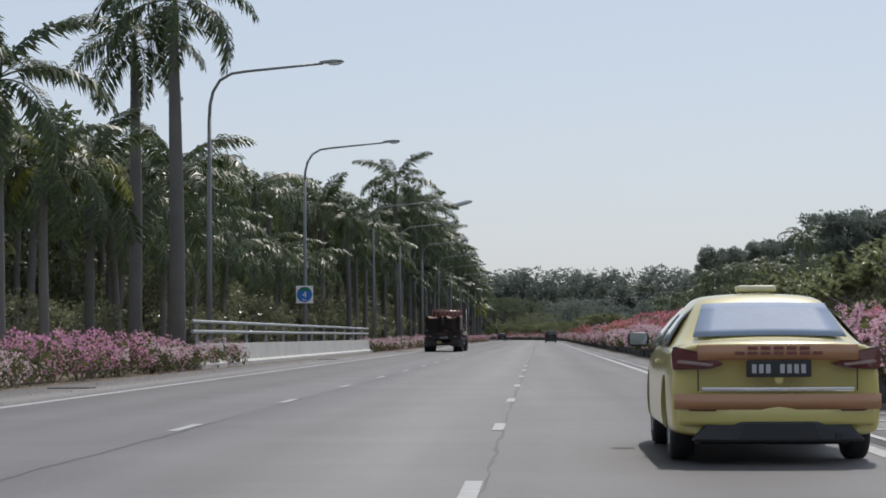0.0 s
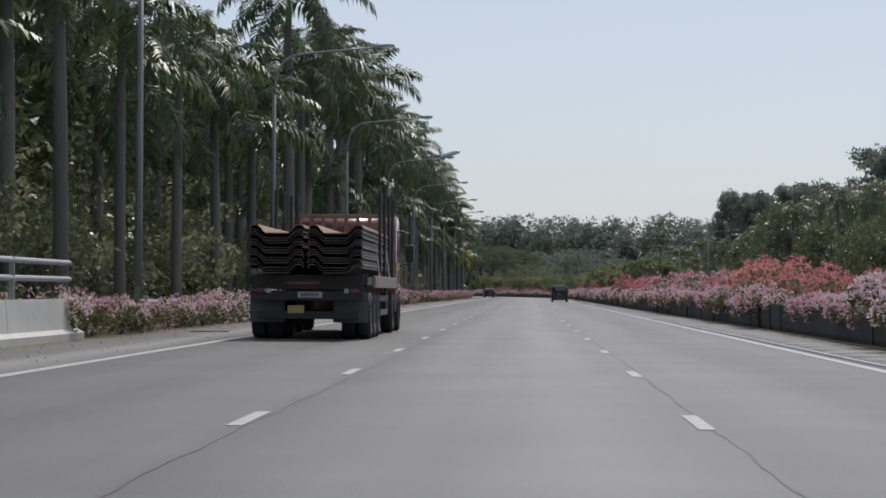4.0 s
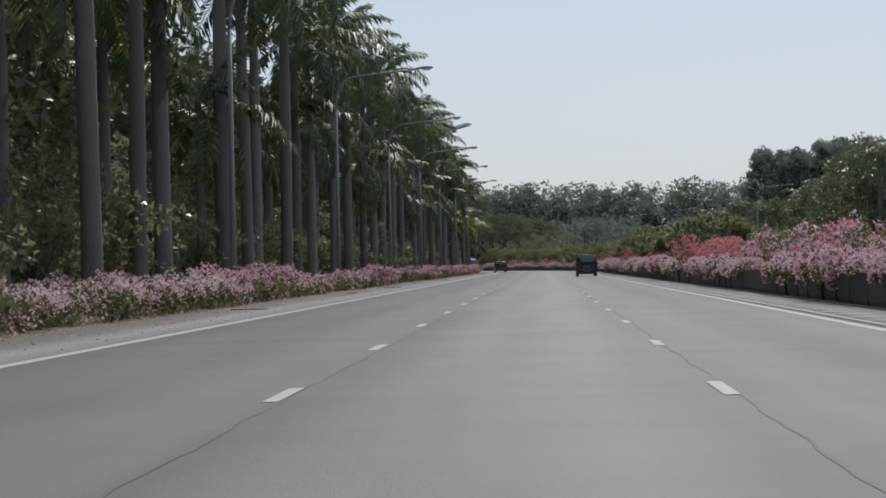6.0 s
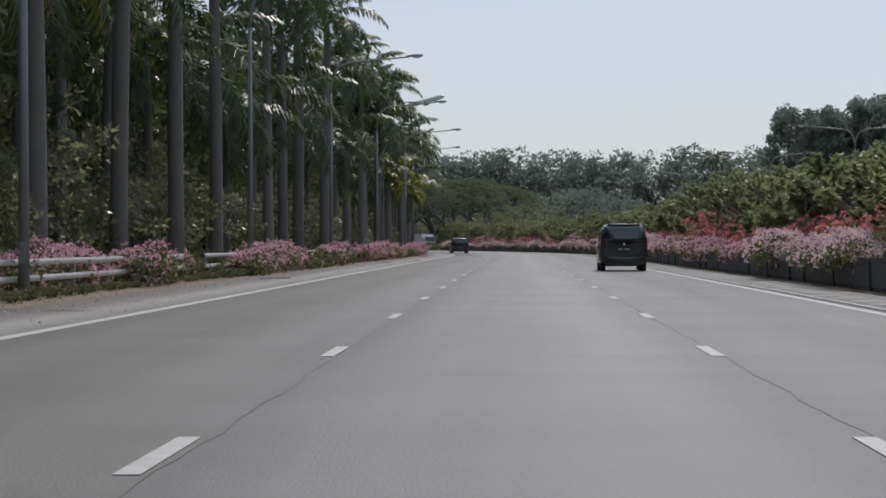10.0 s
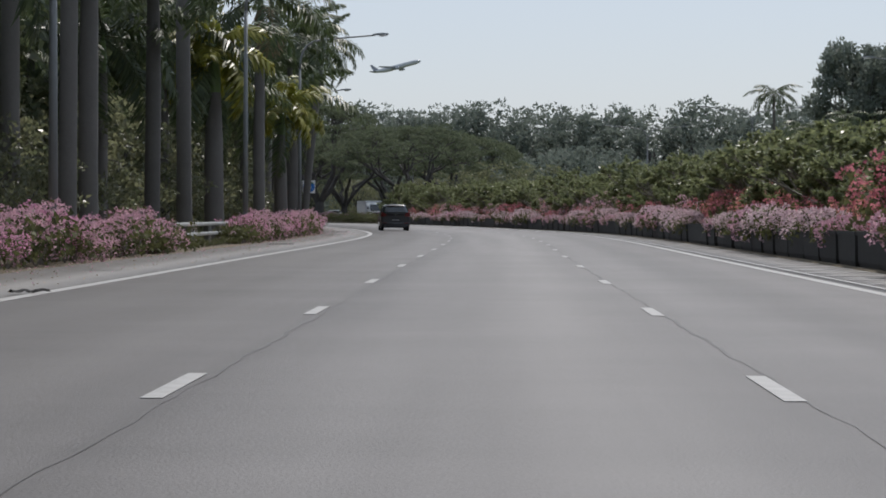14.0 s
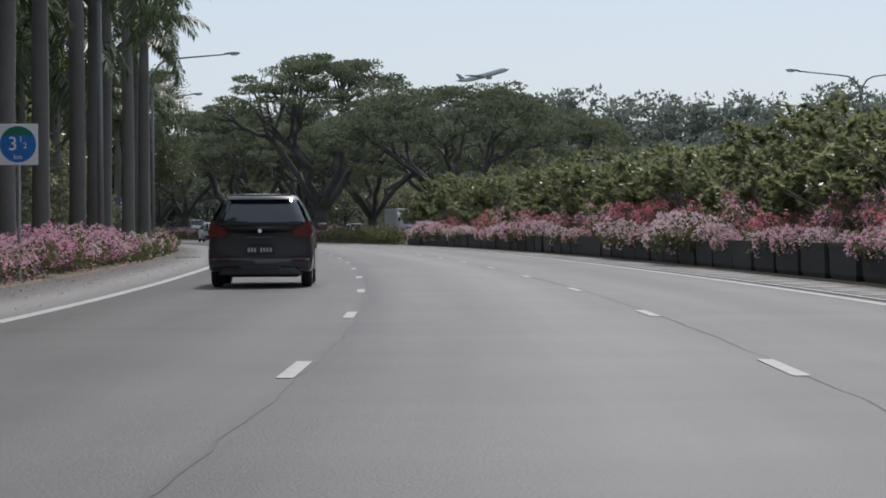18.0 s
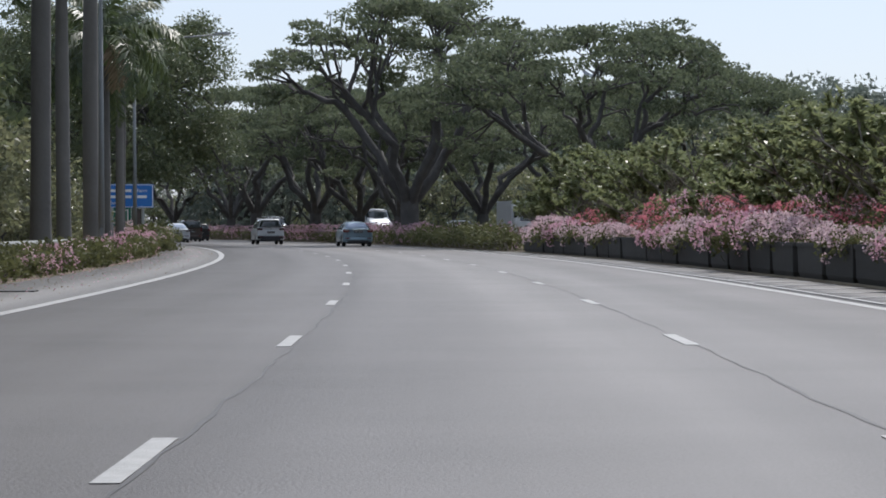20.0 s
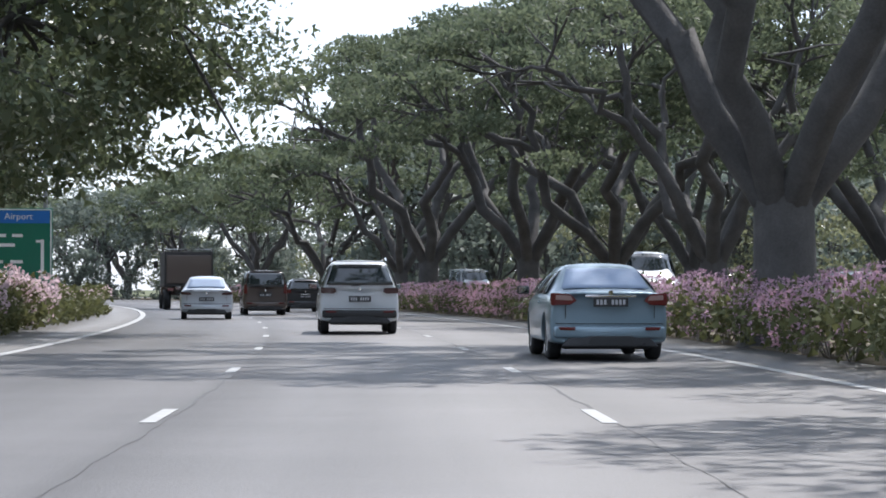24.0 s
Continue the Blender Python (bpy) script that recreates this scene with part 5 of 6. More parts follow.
def round_body(body, wells, w):
    """Smooths a car body and cuts its four wheel wells; the result is one plain mesh."""
    sub = body.modifiers.new("round", "SUBSURF")
    sub.levels = sub.render_levels = 2
    bm = bmesh.new()
    for y, z, r in wells:
        for sd in (-1, 1):
            bmesh.ops.create_cone(bm, cap_ends=True, segments=32, radius1=r, radius2=r, depth=0.5, matrix=Matrix.Translation((sd * w, y, z)) @ Matrix.Rotation(radians(90), 4, "Y"))
    me = bpy.data.meshes.new("well")
    bm.to_mesh(me)
    bm.free()
    cutter = new("well", me)
    cut = body.modifiers.new("wells", "BOOLEAN")
    cut.object, cut.operation, cut.solver = cutter, "DIFFERENCE", "EXACT"
    solid_me = bpy.data.meshes.new_from_object(body.evaluated_get(bpy.context.evaluated_depsgraph_get()))
    body.modifiers.clear()
    body.data = solid_me
    bpy.data.objects.remove(cutter)


def car(name, label, L, W, H, paint, style, lights, low=0.22, lower=None, roof=None):
    """A car facing +y with its tail at y = 0. style: sedan, hatch or van."""
    ob = tagged(new(name), label, "car" if name != "taxi" else "taxi")
    w = W / 2
    radius = 0.315 if H < 1.6 else 0.335
    axles = (0.92, 0.92 + (2.62 if L > 4.4 else 2.55))
    wt = w * (0.65 if style == "sedan" else 0.7 if style == "hatch" else 0.8)
    belt = 0.66 * H if style == "sedan" else 0.6 * H if style == "hatch" else 0.56 * H
    deck = belt + 0.06
    hood = belt - 0.02
    # rows: y, half width, bottom, belt, top, half width at top
    if style == "sedan":
        rows = [(0.0, w * 0.93, low + 0.05, deck - 0.12, deck - 0.05, 0), (0.05, w * 0.97, low + 0.01, deck - 0.06, deck, 0), (0.3, w * 0.985, low, belt, deck, 0), (0.58, w, low, belt, deck + 0.005, 0),
                (0.66, w, low, belt, deck + 0.03, w * 0.78), (1.32, w, low, belt, H - 0.045, wt), (1.5, w, low, belt, H - 0.01, wt), (2.2, w, low, belt, H, wt * 1.02), (2.75, w, low, belt, H - 0.03, wt), (2.95, w, low, belt, H - 0.08, wt * 0.98)]
        front = 3.6
    elif style == "hatch":
        rows = [(0.0, w * 0.93, low + 0.05, belt - 0.05, belt, w * 0.85), (0.08, w * 0.97, low + 0.02, belt, H - 0.42, w * 0.82), (0.3, w * 0.99, low, belt, H - 0.1, wt), (0.42, w, low, belt, H - 0.03, wt), (0.7, w, low, belt, H - 0.005, wt * 1.02), (1.7, w, low, belt, H, wt * 1.04), (2.4, w, low, belt, H - 0.03, wt), (2.65, w, low, belt, H - 0.09, wt * 0.98)]
        front = 3.45
    else:
        rows = [(0.0, w * 0.94, low + 0.05, belt, belt + 0.06, w * 0.9), (0.05, w * 0.97, low + 0.02, belt, H - 0.3, w * 0.9), (0.14, w * 0.99, low, belt, H - 0.06, wt), (0.3, w, low, belt, H - 0.015, wt), (0.9, w, low, belt, H, wt * 1.02), (2.2, w, low, belt, H - 0.01, wt * 1.02), (2.9, w, low, belt, H - 0.05, wt), (3.1, w, low, belt, H - 0.12, wt)]
        front = 3.75
    rows += [(front, w, low, hood - 0.02, hood + 0.03, 0), (front + 0.3, w * 0.99, low, hood - 0.06, hood + 0.01, 0), (L - 0.3, w * 0.95, low, hood - 0.16, hood - 0.09, 0), (L - 0.06, w * 0.86, low + 0.05, hood - 0.3, hood - 0.22, 0), (L, w * 0.76, low + 0.14, hood - 0.4, hood - 0.34, 0)]
    def section(r):
        y, ww, zb, zt, top, tw = r
        if tw:
            half = [(0, zb), (ww * 0.95, zb), (ww * 1.005, zb + 0.07), (ww * 1.015, 0.5 * (zb + zt)), (ww * 0.985, zt - 0.05), (ww * 0.95, zt + 0.01), (0.5 * (ww * 0.93 + tw), 0.5 * (zt + top)), (tw, top - 0.05), (tw * 0.86, top), (0, top + 0.025)]
        else:
            half = [(0, zb), (ww * 0.95, zb), (ww * 1.005, zb + 0.07), (ww * 1.015, 0.5 * (zb + zt)), (ww * 0.985, zt - 0.05), (ww * 0.94, zt + 0.01), (ww * 0.86, top - 0.02), (ww * 0.7, top), (ww * 0.45, top + 0.01), (0, top + 0.02)]
        return mirror_ring(half)
    def bow(x, y):
        k = min(1.0, abs(x) / w)
        return y + (0.2 * k ** 3 * max(0, 1 - y / 0.7) if y < 0.7 else 0) - (0.45 * k ** 3 * max(0, 1 - (L - y) / 0.9) if y > L - 0.9 else 0)
    bm = bmesh.new()
    rings = [[bm.verts.new((x, bow(x, r[0]), z)) for x, z in section(r)] for r in rows]
    n = len(rings[0])
    for a, b in zip(rings, rings[1:]):
        for i in range(n):
            bm.faces.new((a[i], a[(i + 1) % n], b[(i + 1) % n], b[i]))
    for end in (rings[0], rings[-1]):
        h = n // 2
        for i in range(h):
            q = [end[i], end[i + 1], end[(n - i - 1) % n], end[(n - i) % n]]
            q = list(dict.fromkeys(q))
            if len(q) > 2:
                bm.faces.new(q)
    bmesh.ops.recalc_face_normals(bm, faces=bm.faces[:])
    body = part("body", bm, paint, ob, smooth=True)
    round_body(body, [(y, radius + 0.01, radius + 0.05) for y in axles], w)
    # panes
    def span(ra, xa, xb, za, zb, ya, yb, lift, steps=7, drop=0.03):
        g = []
        for t in np.linspace(0, 1, 5):
            row = []
            for u in np.linspace(-1, 1, steps):
                x = u * (xa + (xb - xa) * t)
                row.append((x, ya + (yb - ya) * t - lift[0] + 0.05 * u * u * (1 if ra else -1) * lift[2], za + (zb - za) * t + lift[1] - drop * u * u))
            g.append(row)
        return g
    tail = [(0.0, 0.3)] + [(r[0], r[4]) for r in rows if r[5]][:4]
    def back(z0, z1, x0, x1, out, sink):
        g = []
        for t in np.linspace(0, 1, 6):
            z = z0 + (z1 - z0) * t
            y = float(np.interp(z, [q[1] for q in tail], [q[0] for q in tail]))
            g.append([(u * (x0 + (x1 - x0) * t), bow(u * (x0 + (x1 - x0) * t), y) - out, z - sink * u * u + out * 0.6) for u in np.linspace(-1, 1, 9)])
        return g
    if style == "sedan":
        tail = [(0.0, 0.3), (rows[4][0], deck + 0.02), (rows[5][0], H - 0.03)]
        sheet(back(deck + 0.03, H - 0.1, w * 0.74, wt * 0.93, 0.045, 0.012), REARGLASS, "rear_window", ob, label="rear window with sky reflection painted in pale blue")
        for sd in (-1, 1):
            part("lid_seam", bent_later(block(0.01, 0.012, 0.36, (sd * w * 0.74, -0.004, deck - 0.2), 0), bow), BLACK, ob)
    else:
        sheet(back(belt + (0.08 if style == "hatch" else 0.1), H - 0.13, w * 0.84, wt * 0.95, 0.045, 0.0), WINDOW, "rear_window", ob, label="dark tinted rear window")
    roofs = [r for r in rows if r[5] and r[4] > H - 0.15]
    sheet(span(0, w * 0.8, wt * 0.93, hood + 0.07, H - 0.1, front - 0.06, roofs[-1][0] + 0.05, (-0.03, 0.02, 1)), WINDOW, "windscreen", ob)
    y0, y1 = (roofs[0][0] + 0.05, roofs[-1][0] - 0.05)
    for sd in (-1, 1):
        cuts = [y0 - (0.3 if style == "sedan" else 0.0), (y0 + y1) / 2 - 0.04, (y0 + y1) / 2 + 0.04, y1 + 0.45]
        for a, b, c, d in ((cuts[0], cuts[1], y0 + 0.05, cuts[1]), (cuts[2], cuts[3], cuts[2], y1 + 0.02)):
            g = []
            for t in np.linspace(0, 1, 4):
                z = belt + 0.03 + (H - 0.1 - belt - 0.03) * t
                xx = w * 0.955 + (wt * 1.015 - w * 0.955) * t + 0.025 * math.sin(math.pi * t) + 0.004
                lo, hi = a + (c - a) * t, b + (d - b) * t
                g.append([(sd * xx, lo + (hi - lo) * u, z) for u in (0, 0.5, 1)])
            sheet(g, WINDOW, "side_window", ob)
        part("door_handle", block(0.03, 0.2, 0.03, (sd * (w + 0.005), (y0 + y1) / 2 - 0.3, belt - 0.1), 0.01), paint, ob)
        mir = part("wing_mirror", block(0.2, 0.12, 0.13, (sd * (w + 0.1), y1 + 0.42, belt + 0.08), 0.04), BLACK, ob, smooth=True)
        part("mirror_glass", block(0.16, 0.008, 0.1, (sd * (w + 0.1), y1 + 0.355, belt + 0.08), 0.002), MIRROR, mir)
    # tail: every piece is bent to the body's rounded corners
    def bent(b):
        bmesh.ops.subdivide_edges(b, edges=[e for e in b.edges if e.calc_length() > 0.12], cuts=3, use_grid_fill=True)
        for v in b.verts:
            v.co.y = bow(v.co.x, max(0.0, v.co.y)) + min(0.0, v.co.y)
        return b
    for sd in (-1, 1):
        out = [(sd * x * w, z) for x, z in lights["shape"]]
        lamp_ob = part("tail_lamp", bent(prism(out, 0.16, m=Matrix.Translation((0, -0.02, 0)), bevel=0.008)), lights.get("mat", REDLENS), ob)
        if "inner" in lights:
            inn = [(sd * x * w, z) for x, z in lights["inner"]]
            part("indicator", bent(prism(inn, 0.15, m=Matrix.Translation((0, -0.026, 0)), bevel=0.006)), lights.get("inner_mat", ORANGELENS), lamp_ob)
        part("reflector", bent(block(0.24, 0.03, 0.05, (sd * w * 0.72, -0.012, low + 0.24), 0.01)), REDLENS, ob)
    pz = lights["plate"]
    plate = part("number_plate", block(0.5, 0.025, 0.13, (0, -0.02, pz), 0.008), BLACK, ob, "black number plate with white bars")
    for i in range(8):
        if i != 3:
            part("plate_bar", block(0.034, 0.006, 0.07, (-0.19 + 0.054 * i, -0.035, pz), 0.0), PLATEW, plate)
    part("badge", disc(0.035, 0.016, Matrix.Translation((0, -0.012, lights["badge"]))), lights.get("badge_mat", CHROME), ob)
    part("trunk_strip", bent(block(lights.get("strip", 0.9) * w, 0.03, 0.035, (0, -0.01, lights["strip_z"]), 0.01)), lights.get("strip_mat", CHROME), ob)
    part("bumper", bent(block(W * 0.93, 0.14, 0.17, (0, 0.035, low + 0.19), 0.04)), lower or paint, ob, smooth=True)
    skirt = bent(block(W * 0.8, 0.12, 0.16, (0, 0.015, low + 0.06), 0.02))
    for v in skirt.verts:
        v.co.x *= 1 - 0.2 * max(0.0, v.co.z - low) / 0.14
    part("valance", skirt, BLACK, ob)
    part("bumper_seam", bent(block(W * 0.9, 0.012, 0.012, (0, -0.004, low + 0.31), 0)), BLACK, ob)
    part("exhaust", pipe([(w * 0.55, -0.01, low + 0.02), (w * 0.55, 0.2, low + 0.02)], 0.03), BLACK, ob)
    part("underbody", block(W * 0.72, L * 0.82, 0.12, (0, L / 2, low + 0.0), 0.02), BLACK, ob)
    part("rear_axle", block(W * 0.5, 0.12, 0.1, (0, 0.95, 0.26), 0.02), BLACK, ob)
    if style != "sedan":
        part("wiper", block(0.34, 0.02, 0.02, (0.08, -0.015, belt + 0.1), 0.005, Matrix.Rotation(radians(-6), 4, "Y")), BLACK, ob)
        part("spoiler", bent(block(wt * 1.7, 0.2, 0.03, (0, 0.22, H - 0.03), 0.012)), paint, ob)
        for sd in (-1, 1) if roof else ():
            part("roof_rail", pipe([(sd * wt * 0.97, 0.5, H - 0.02), (sd * wt * 0.97, 0.7, H + 0.045), (sd * wt * 0.97, 2.2, H + 0.045), (sd * wt * 0.97, 2.4, H - 0.01)], 0.018), roof, ob)
    part("antenna", pipe([(0, 0.75, H - 0.02), (0, 0.66, H + 0.12)], 0.008, 6), BLACK, ob) if style != "sedan" else None
    for y in axles:
        for sd in (-1, 1):
            wheel(ob, sd * (w - 0.13), y, radius, 0.195, sd)
    return ob


def paint(name, colour, flake=0.0, rough=0.35):
    return solid(name, colour, rough, flake, coat=0.8, vary=0.05, scale=1.2)


DULLLENS = solid("dull_lens", (0.3, 0.2, 0.18), 0.2, coat=0.8)
SIGNPALE = solid("pale_roof_sign", (0.62, 0.6, 0.42), 0.4)
YELLOW = paint("taxi_yellow", (0.56, 0.48, 0.15))
COPPER = paint("taxi_copper", (0.42, 0.2, 0.09))
BLUEGREY = paint("blue_grey_paint", (0.2, 0.28, 0.33), 0.4)
WHITEP = paint("white_paint", (0.62, 0.65, 0.67))
SILVER = paint("silver_white_paint", (0.5, 0.53, 0.57), 0.25)
DARKP = paint("black_paint", (0.02, 0.021, 0.024))
BROWNP = paint("brown_paint", (0.075, 0.05, 0.04))
MAROON = paint("maroon_paint", (0.16, 0.03, 0.025))

taxi = car("taxi", "yellow sedan taxi with copper boot lid and roof sign", 4.74, 1.66, 1.35, YELLOW, "sedan",
           {"shape": [(0.98, 0.84), (0.96, 0.92), (0.7, 0.87), (0.5, 0.78), (0.62, 0.745), (0.97, 0.735)], "inner": [(0.94, 0.79), (0.62, 0.765), (0.6, 0.785), (0.92, 0.815)], "inner_mat": DULLLENS, "plate": 0.745, "badge": 0.665, "badge_mat": YELLOW, "strip_z": 0.585, "strip": 1.42}, low=0.2, lower=YELLOW)
sheet([[(x, -0.012 + 0.16 * abs(x / 0.91) ** 3, z) for x in np.linspace(-0.62, 0.62, 9)] for z in (0.81, 0.87, 0.93)], COPPER, "copper_panel", taxi)
sheet([[(x, -0.03 + 0.17 * abs(x / 0.91) ** 3, z) for x in np.linspace(-0.8, 0.8, 11)] for z in (0.43, 0.49, 0.55)], COPPER, "copper_band", taxi)
roof_sign = part("roof_sign", block(0.34, 0.16, 0.055, (0, 1.75, 1.4), 0.026), SIGNPALE, taxi, "pale yellow roof sign", True)
for z, n in ((0.905, 5), (0.865, 7)):
    for i in range(n):
        part("lettering_bar", block(0.075, 0.006, 0.025, ((i - (n - 1) / 2) * 0.1, -0.022 + 0.16 * abs((i - (n - 1) / 2) * 0.11) ** 3, z), 0), MAROON, taxi)
for x in (-0.52, 0.5):
    part("window_sticker", block(0.11, 0.02, 0.03, (x, 0.7, 1.02), 0, None), PLATEW, taxi)

blue = car("sedan_car", "metallic pale blue-grey sedan", 4.54, 1.72, 1.41, BLUEGREY, "sedan",
           {"shape": [(0.98, 0.84), (0.97, 0.97), (0.66, 0.95), (0.56, 0.86), (0.66, 0.8), (0.96, 0.79)], "inner": [(0.9, 0.87), (0.62, 0.86), (0.66, 0.93), (0.9, 0.94)], "inner_mat": DULLLENS, "plate": 0.84, "badge": 0.97, "strip_z": 0.925, "strip": 0.85})
white_suv = car("suv_car", "white compact suv with dark lower bumper and roof rails", 4.43, 1.81, 1.68, WHITEP, "hatch",
                {"shape": [(0.97, 0.93), (0.96, 1.06), (0.62, 1.05), (0.58, 0.96), (0.66, 0.92)], "plate": 0.8, "badge": 1.02, "strip_z": 0.9, "strip": 0.7, "strip_mat": WHITEP, "mat": DARKLENS}, low=0.27, lower=BLACK, roof=CHROME)
dark_suv = car("suv_car", "black hatchback suv with red lamps and pale roof edge", 4.36, 1.84, 1.64, DARKP, "hatch",
               {"shape": [(0.99, 0.96), (0.93, 1.16), (0.86, 1.16), (0.6, 0.98), (0.62, 0.9), (0.94, 0.86)], "plate": 0.66, "badge": 0.99, "strip_z": 0.87, "strip": 0.5, "strip_mat": DARKP}, low=0.24)
white_sedan = car("sedan_car", "silver white sedan with narrow dark lamps", 4.57, 1.76, 1.45, SILVER, "sedan",
                  {"shape": [(0.97, 0.83), (0.96, 0.93), (0.6, 0.9), (0.56, 0.84), (0.7, 0.82)], "plate": 0.68, "badge": 0.88, "strip_z": 0.95, "strip": 1.1, "strip_mat": SILVER, "mat": DARKLENS}, lower=SILVER)
VAN = {"shape": [(0.97, 0.84), (0.96, 1.2), (0.86, 1.2), (0.8, 0.86)], "plate": 0.8, "badge": 0.98, "strip_z": 0.9, "strip": 0.6, "strip_mat": DARKP}
dark_mpv = car("mpv_car", "dark grey people carrier with tall upright tail", 4.6, 1.74, 1.72, DARKP, "van", VAN, low=0.24)
brown_mpv = car("mpv_car", "dark brown people carrier with tall upright tail", 4.6, 1.72, 1.75, BROWNP, "van", VAN, low=0.24)
small_dark = car("hatch_car", "small black hatchback far ahead", 3.9, 1.68, 1.5, DARKP, "hatch", {"shape": [(0.97, 0.86), (0.96, 1.04), (0.75, 1.0), (0.75, 0.86)], "plate": 0.7, "badge": 0.92, "strip_z": 0.8, "strip": 0.5}, low=0.22)
for ob, s, d, turn in ((taxi, 17.5, 4.05, 0), (blue, 608.2, 3.43, 0), (white_suv, 626.5, 0.35, 0), (dark_suv, 477.0, -3.5, 0), (white_sedan, 650.5, -3.35, 0), (dark_mpv, 323.0, 3.85, 0), (brown_mpv, 662, -0.9, 0), (small_dark, 674, 1.6, 0)):
    ob.matrix_basis = stand(s, d, 0.002, turn)

# ---- the lorry with its steel load ----
RUSTY = solid("rusty_steel", (0.1, 0.08, 0.07), 0.6, 0.4, vary=0.4, scale=2.5, bump=0.3, per="object")
RUSTLIGHT = solid("rust_brown_steel", (0.24, 0.15, 0.1), 0.7, 0.1, vary=0.3, scale=2.5, bump=0.3)
CHASSIS = solid("chassis_black", (0.03, 0.028, 0.027), 0.7, vary=0.3)
FLAP = solid("dull_grey_rubber", (0.085, 0.085, 0.085), 0.7, vary=0.25)
DIRTYRIM = solid("dirty_wheel_steel", (0.13, 0.125, 0.12), 0.6, 0.3, vary=0.3)
AMBER = solid("dull_amber_board", (0.4, 0.31, 0.11), 0.5, vary=0.2)
TIMBER = solid("worn_timber", (0.26, 0.22, 0.19), 0.85, vary=0.3, scale=4, bump=0.4)
TRUCK_S, TRUCK_D = 142.2, -4.05
truck = tagged(new("flatbed_lorry"), "dark flatbed lorry with maroon cab and steel stakes", "lorry")
part("deck", block(2.44, 9.2, 0.16, (0, 4.7, 1.2), 0.01), CHASSIS, truck)
for sd in (-1, 1):
    part("side_board", block(0.06, 7.7, 0.26, (sd * 1.25, 5.45, 1.2), 0.012), TIMBER, truck)
    part("reflector", block(0.012, 0.3, 0.1, (sd * 1.287, 2.0, 1.2), 0.003), YELLOW, truck)
    part("frame_rail", block(0.1, 11.5, 0.28, (sd * 0.45, 6.2, 0.95), 0.01), CHASSIS, truck)
    part("mudguard", block(0.72, 0.03, 0.62, (sd * 0.86, 0.3, 0.66), 0.01), FLAP, truck)
    part("tail_lamp", block(0.2, 0.05, 0.09, (sd * 0.98, -0.05, 1.0), 0.01), REDLENS, truck)
    part("reversing_lamp", block(0.09, 0.05, 0.09, (sd * 0.8, -0.05, 1.0), 0.01), PLATEW, truck)
    for zz in (0.52, 0.84):
        part("side_guard", block(0.04, 2.7, 0.13, (sd * 1.18, 5.7, zz), 0.01), FLAP, truck)
    for yy in (4.5, 5.6, 6.8):
        part("guard_strut", block(0.03, 0.06, 0.75, (sd * 1.14, yy, 0.8), 0.005), CHASSIS, truck)
    arch = [(sd * 1.08, 8.4 + 0.62 * math.cos(a), 0.5 + 0.62 * math.sin(a)) for a in np.linspace(0.1, 3.0, 9)]
    part("wheel_arch", pipe(arch, 0.045, 6), FLAP, truck)
    part("tool_box", block(0.5, 1.1, 0.5, (sd * 0.9, 7.8, 0.7), 0.03), CHASSIS, truck)
    for y in (4.4, 6.0, 7.6, 9.0):
        part("stake", block(0.075, 0.11, 2.05, (sd * 1.17, y, 2.25), 0.012), CHASSIS, truck)
part("rear_bar", block(2.3, 0.12, 0.2, (0, 0.02, 0.9), 0.02), CHASSIS, truck)
part("underrun_bar", block(2.1, 0.1, 0.16, (0, 0.15, 0.5), 0.02), CHASSIS, truck)
plate = part("number_plate", block(0.5, 0.02, 0.12, (0.05, -0.05, 0.92), 0.005), PLATEW, truck)
for i in range(7):
    part("plate_bar", block(0.034, 0.006, 0.07, (-0.11 + 0.054 * i, -0.064, 0.92), 0), BLACK, plate)
part("tail_board", block(2.3, 0.05, 0.3, (0, 0.0, 1.18), 0.015), CHASSIS, truck)
part("tail_stripe", block(0.7, 0.02, 0.07, (-0.1, -0.035, 1.16), 0.004), REDLENS, truck)
part("yellow_plate", block(0.34, 0.02, 0.16, (-0.25, 0.09, 0.62), 0.005), AMBER, truck)
for y in (1.1, 2.25, 3.4):
    for sd in (-1, 1):
        for off in (0.0, 0.32):
            wheel(truck, sd * (1.1 - off), y, 0.49, 0.28, sd, rim=DIRTYRIM, spokes=8)
    part("axle", block(2.0, 0.14, 0.14, (0, y, 0.49), 0.02), CHASSIS, truck)
for y in (8.4, 10.9):
    for sd in (-1, 1):
        wheel(truck, sd * 1.1, y, 0.49, 0.3, sd, rim=DIRTYRIM, spokes=8)
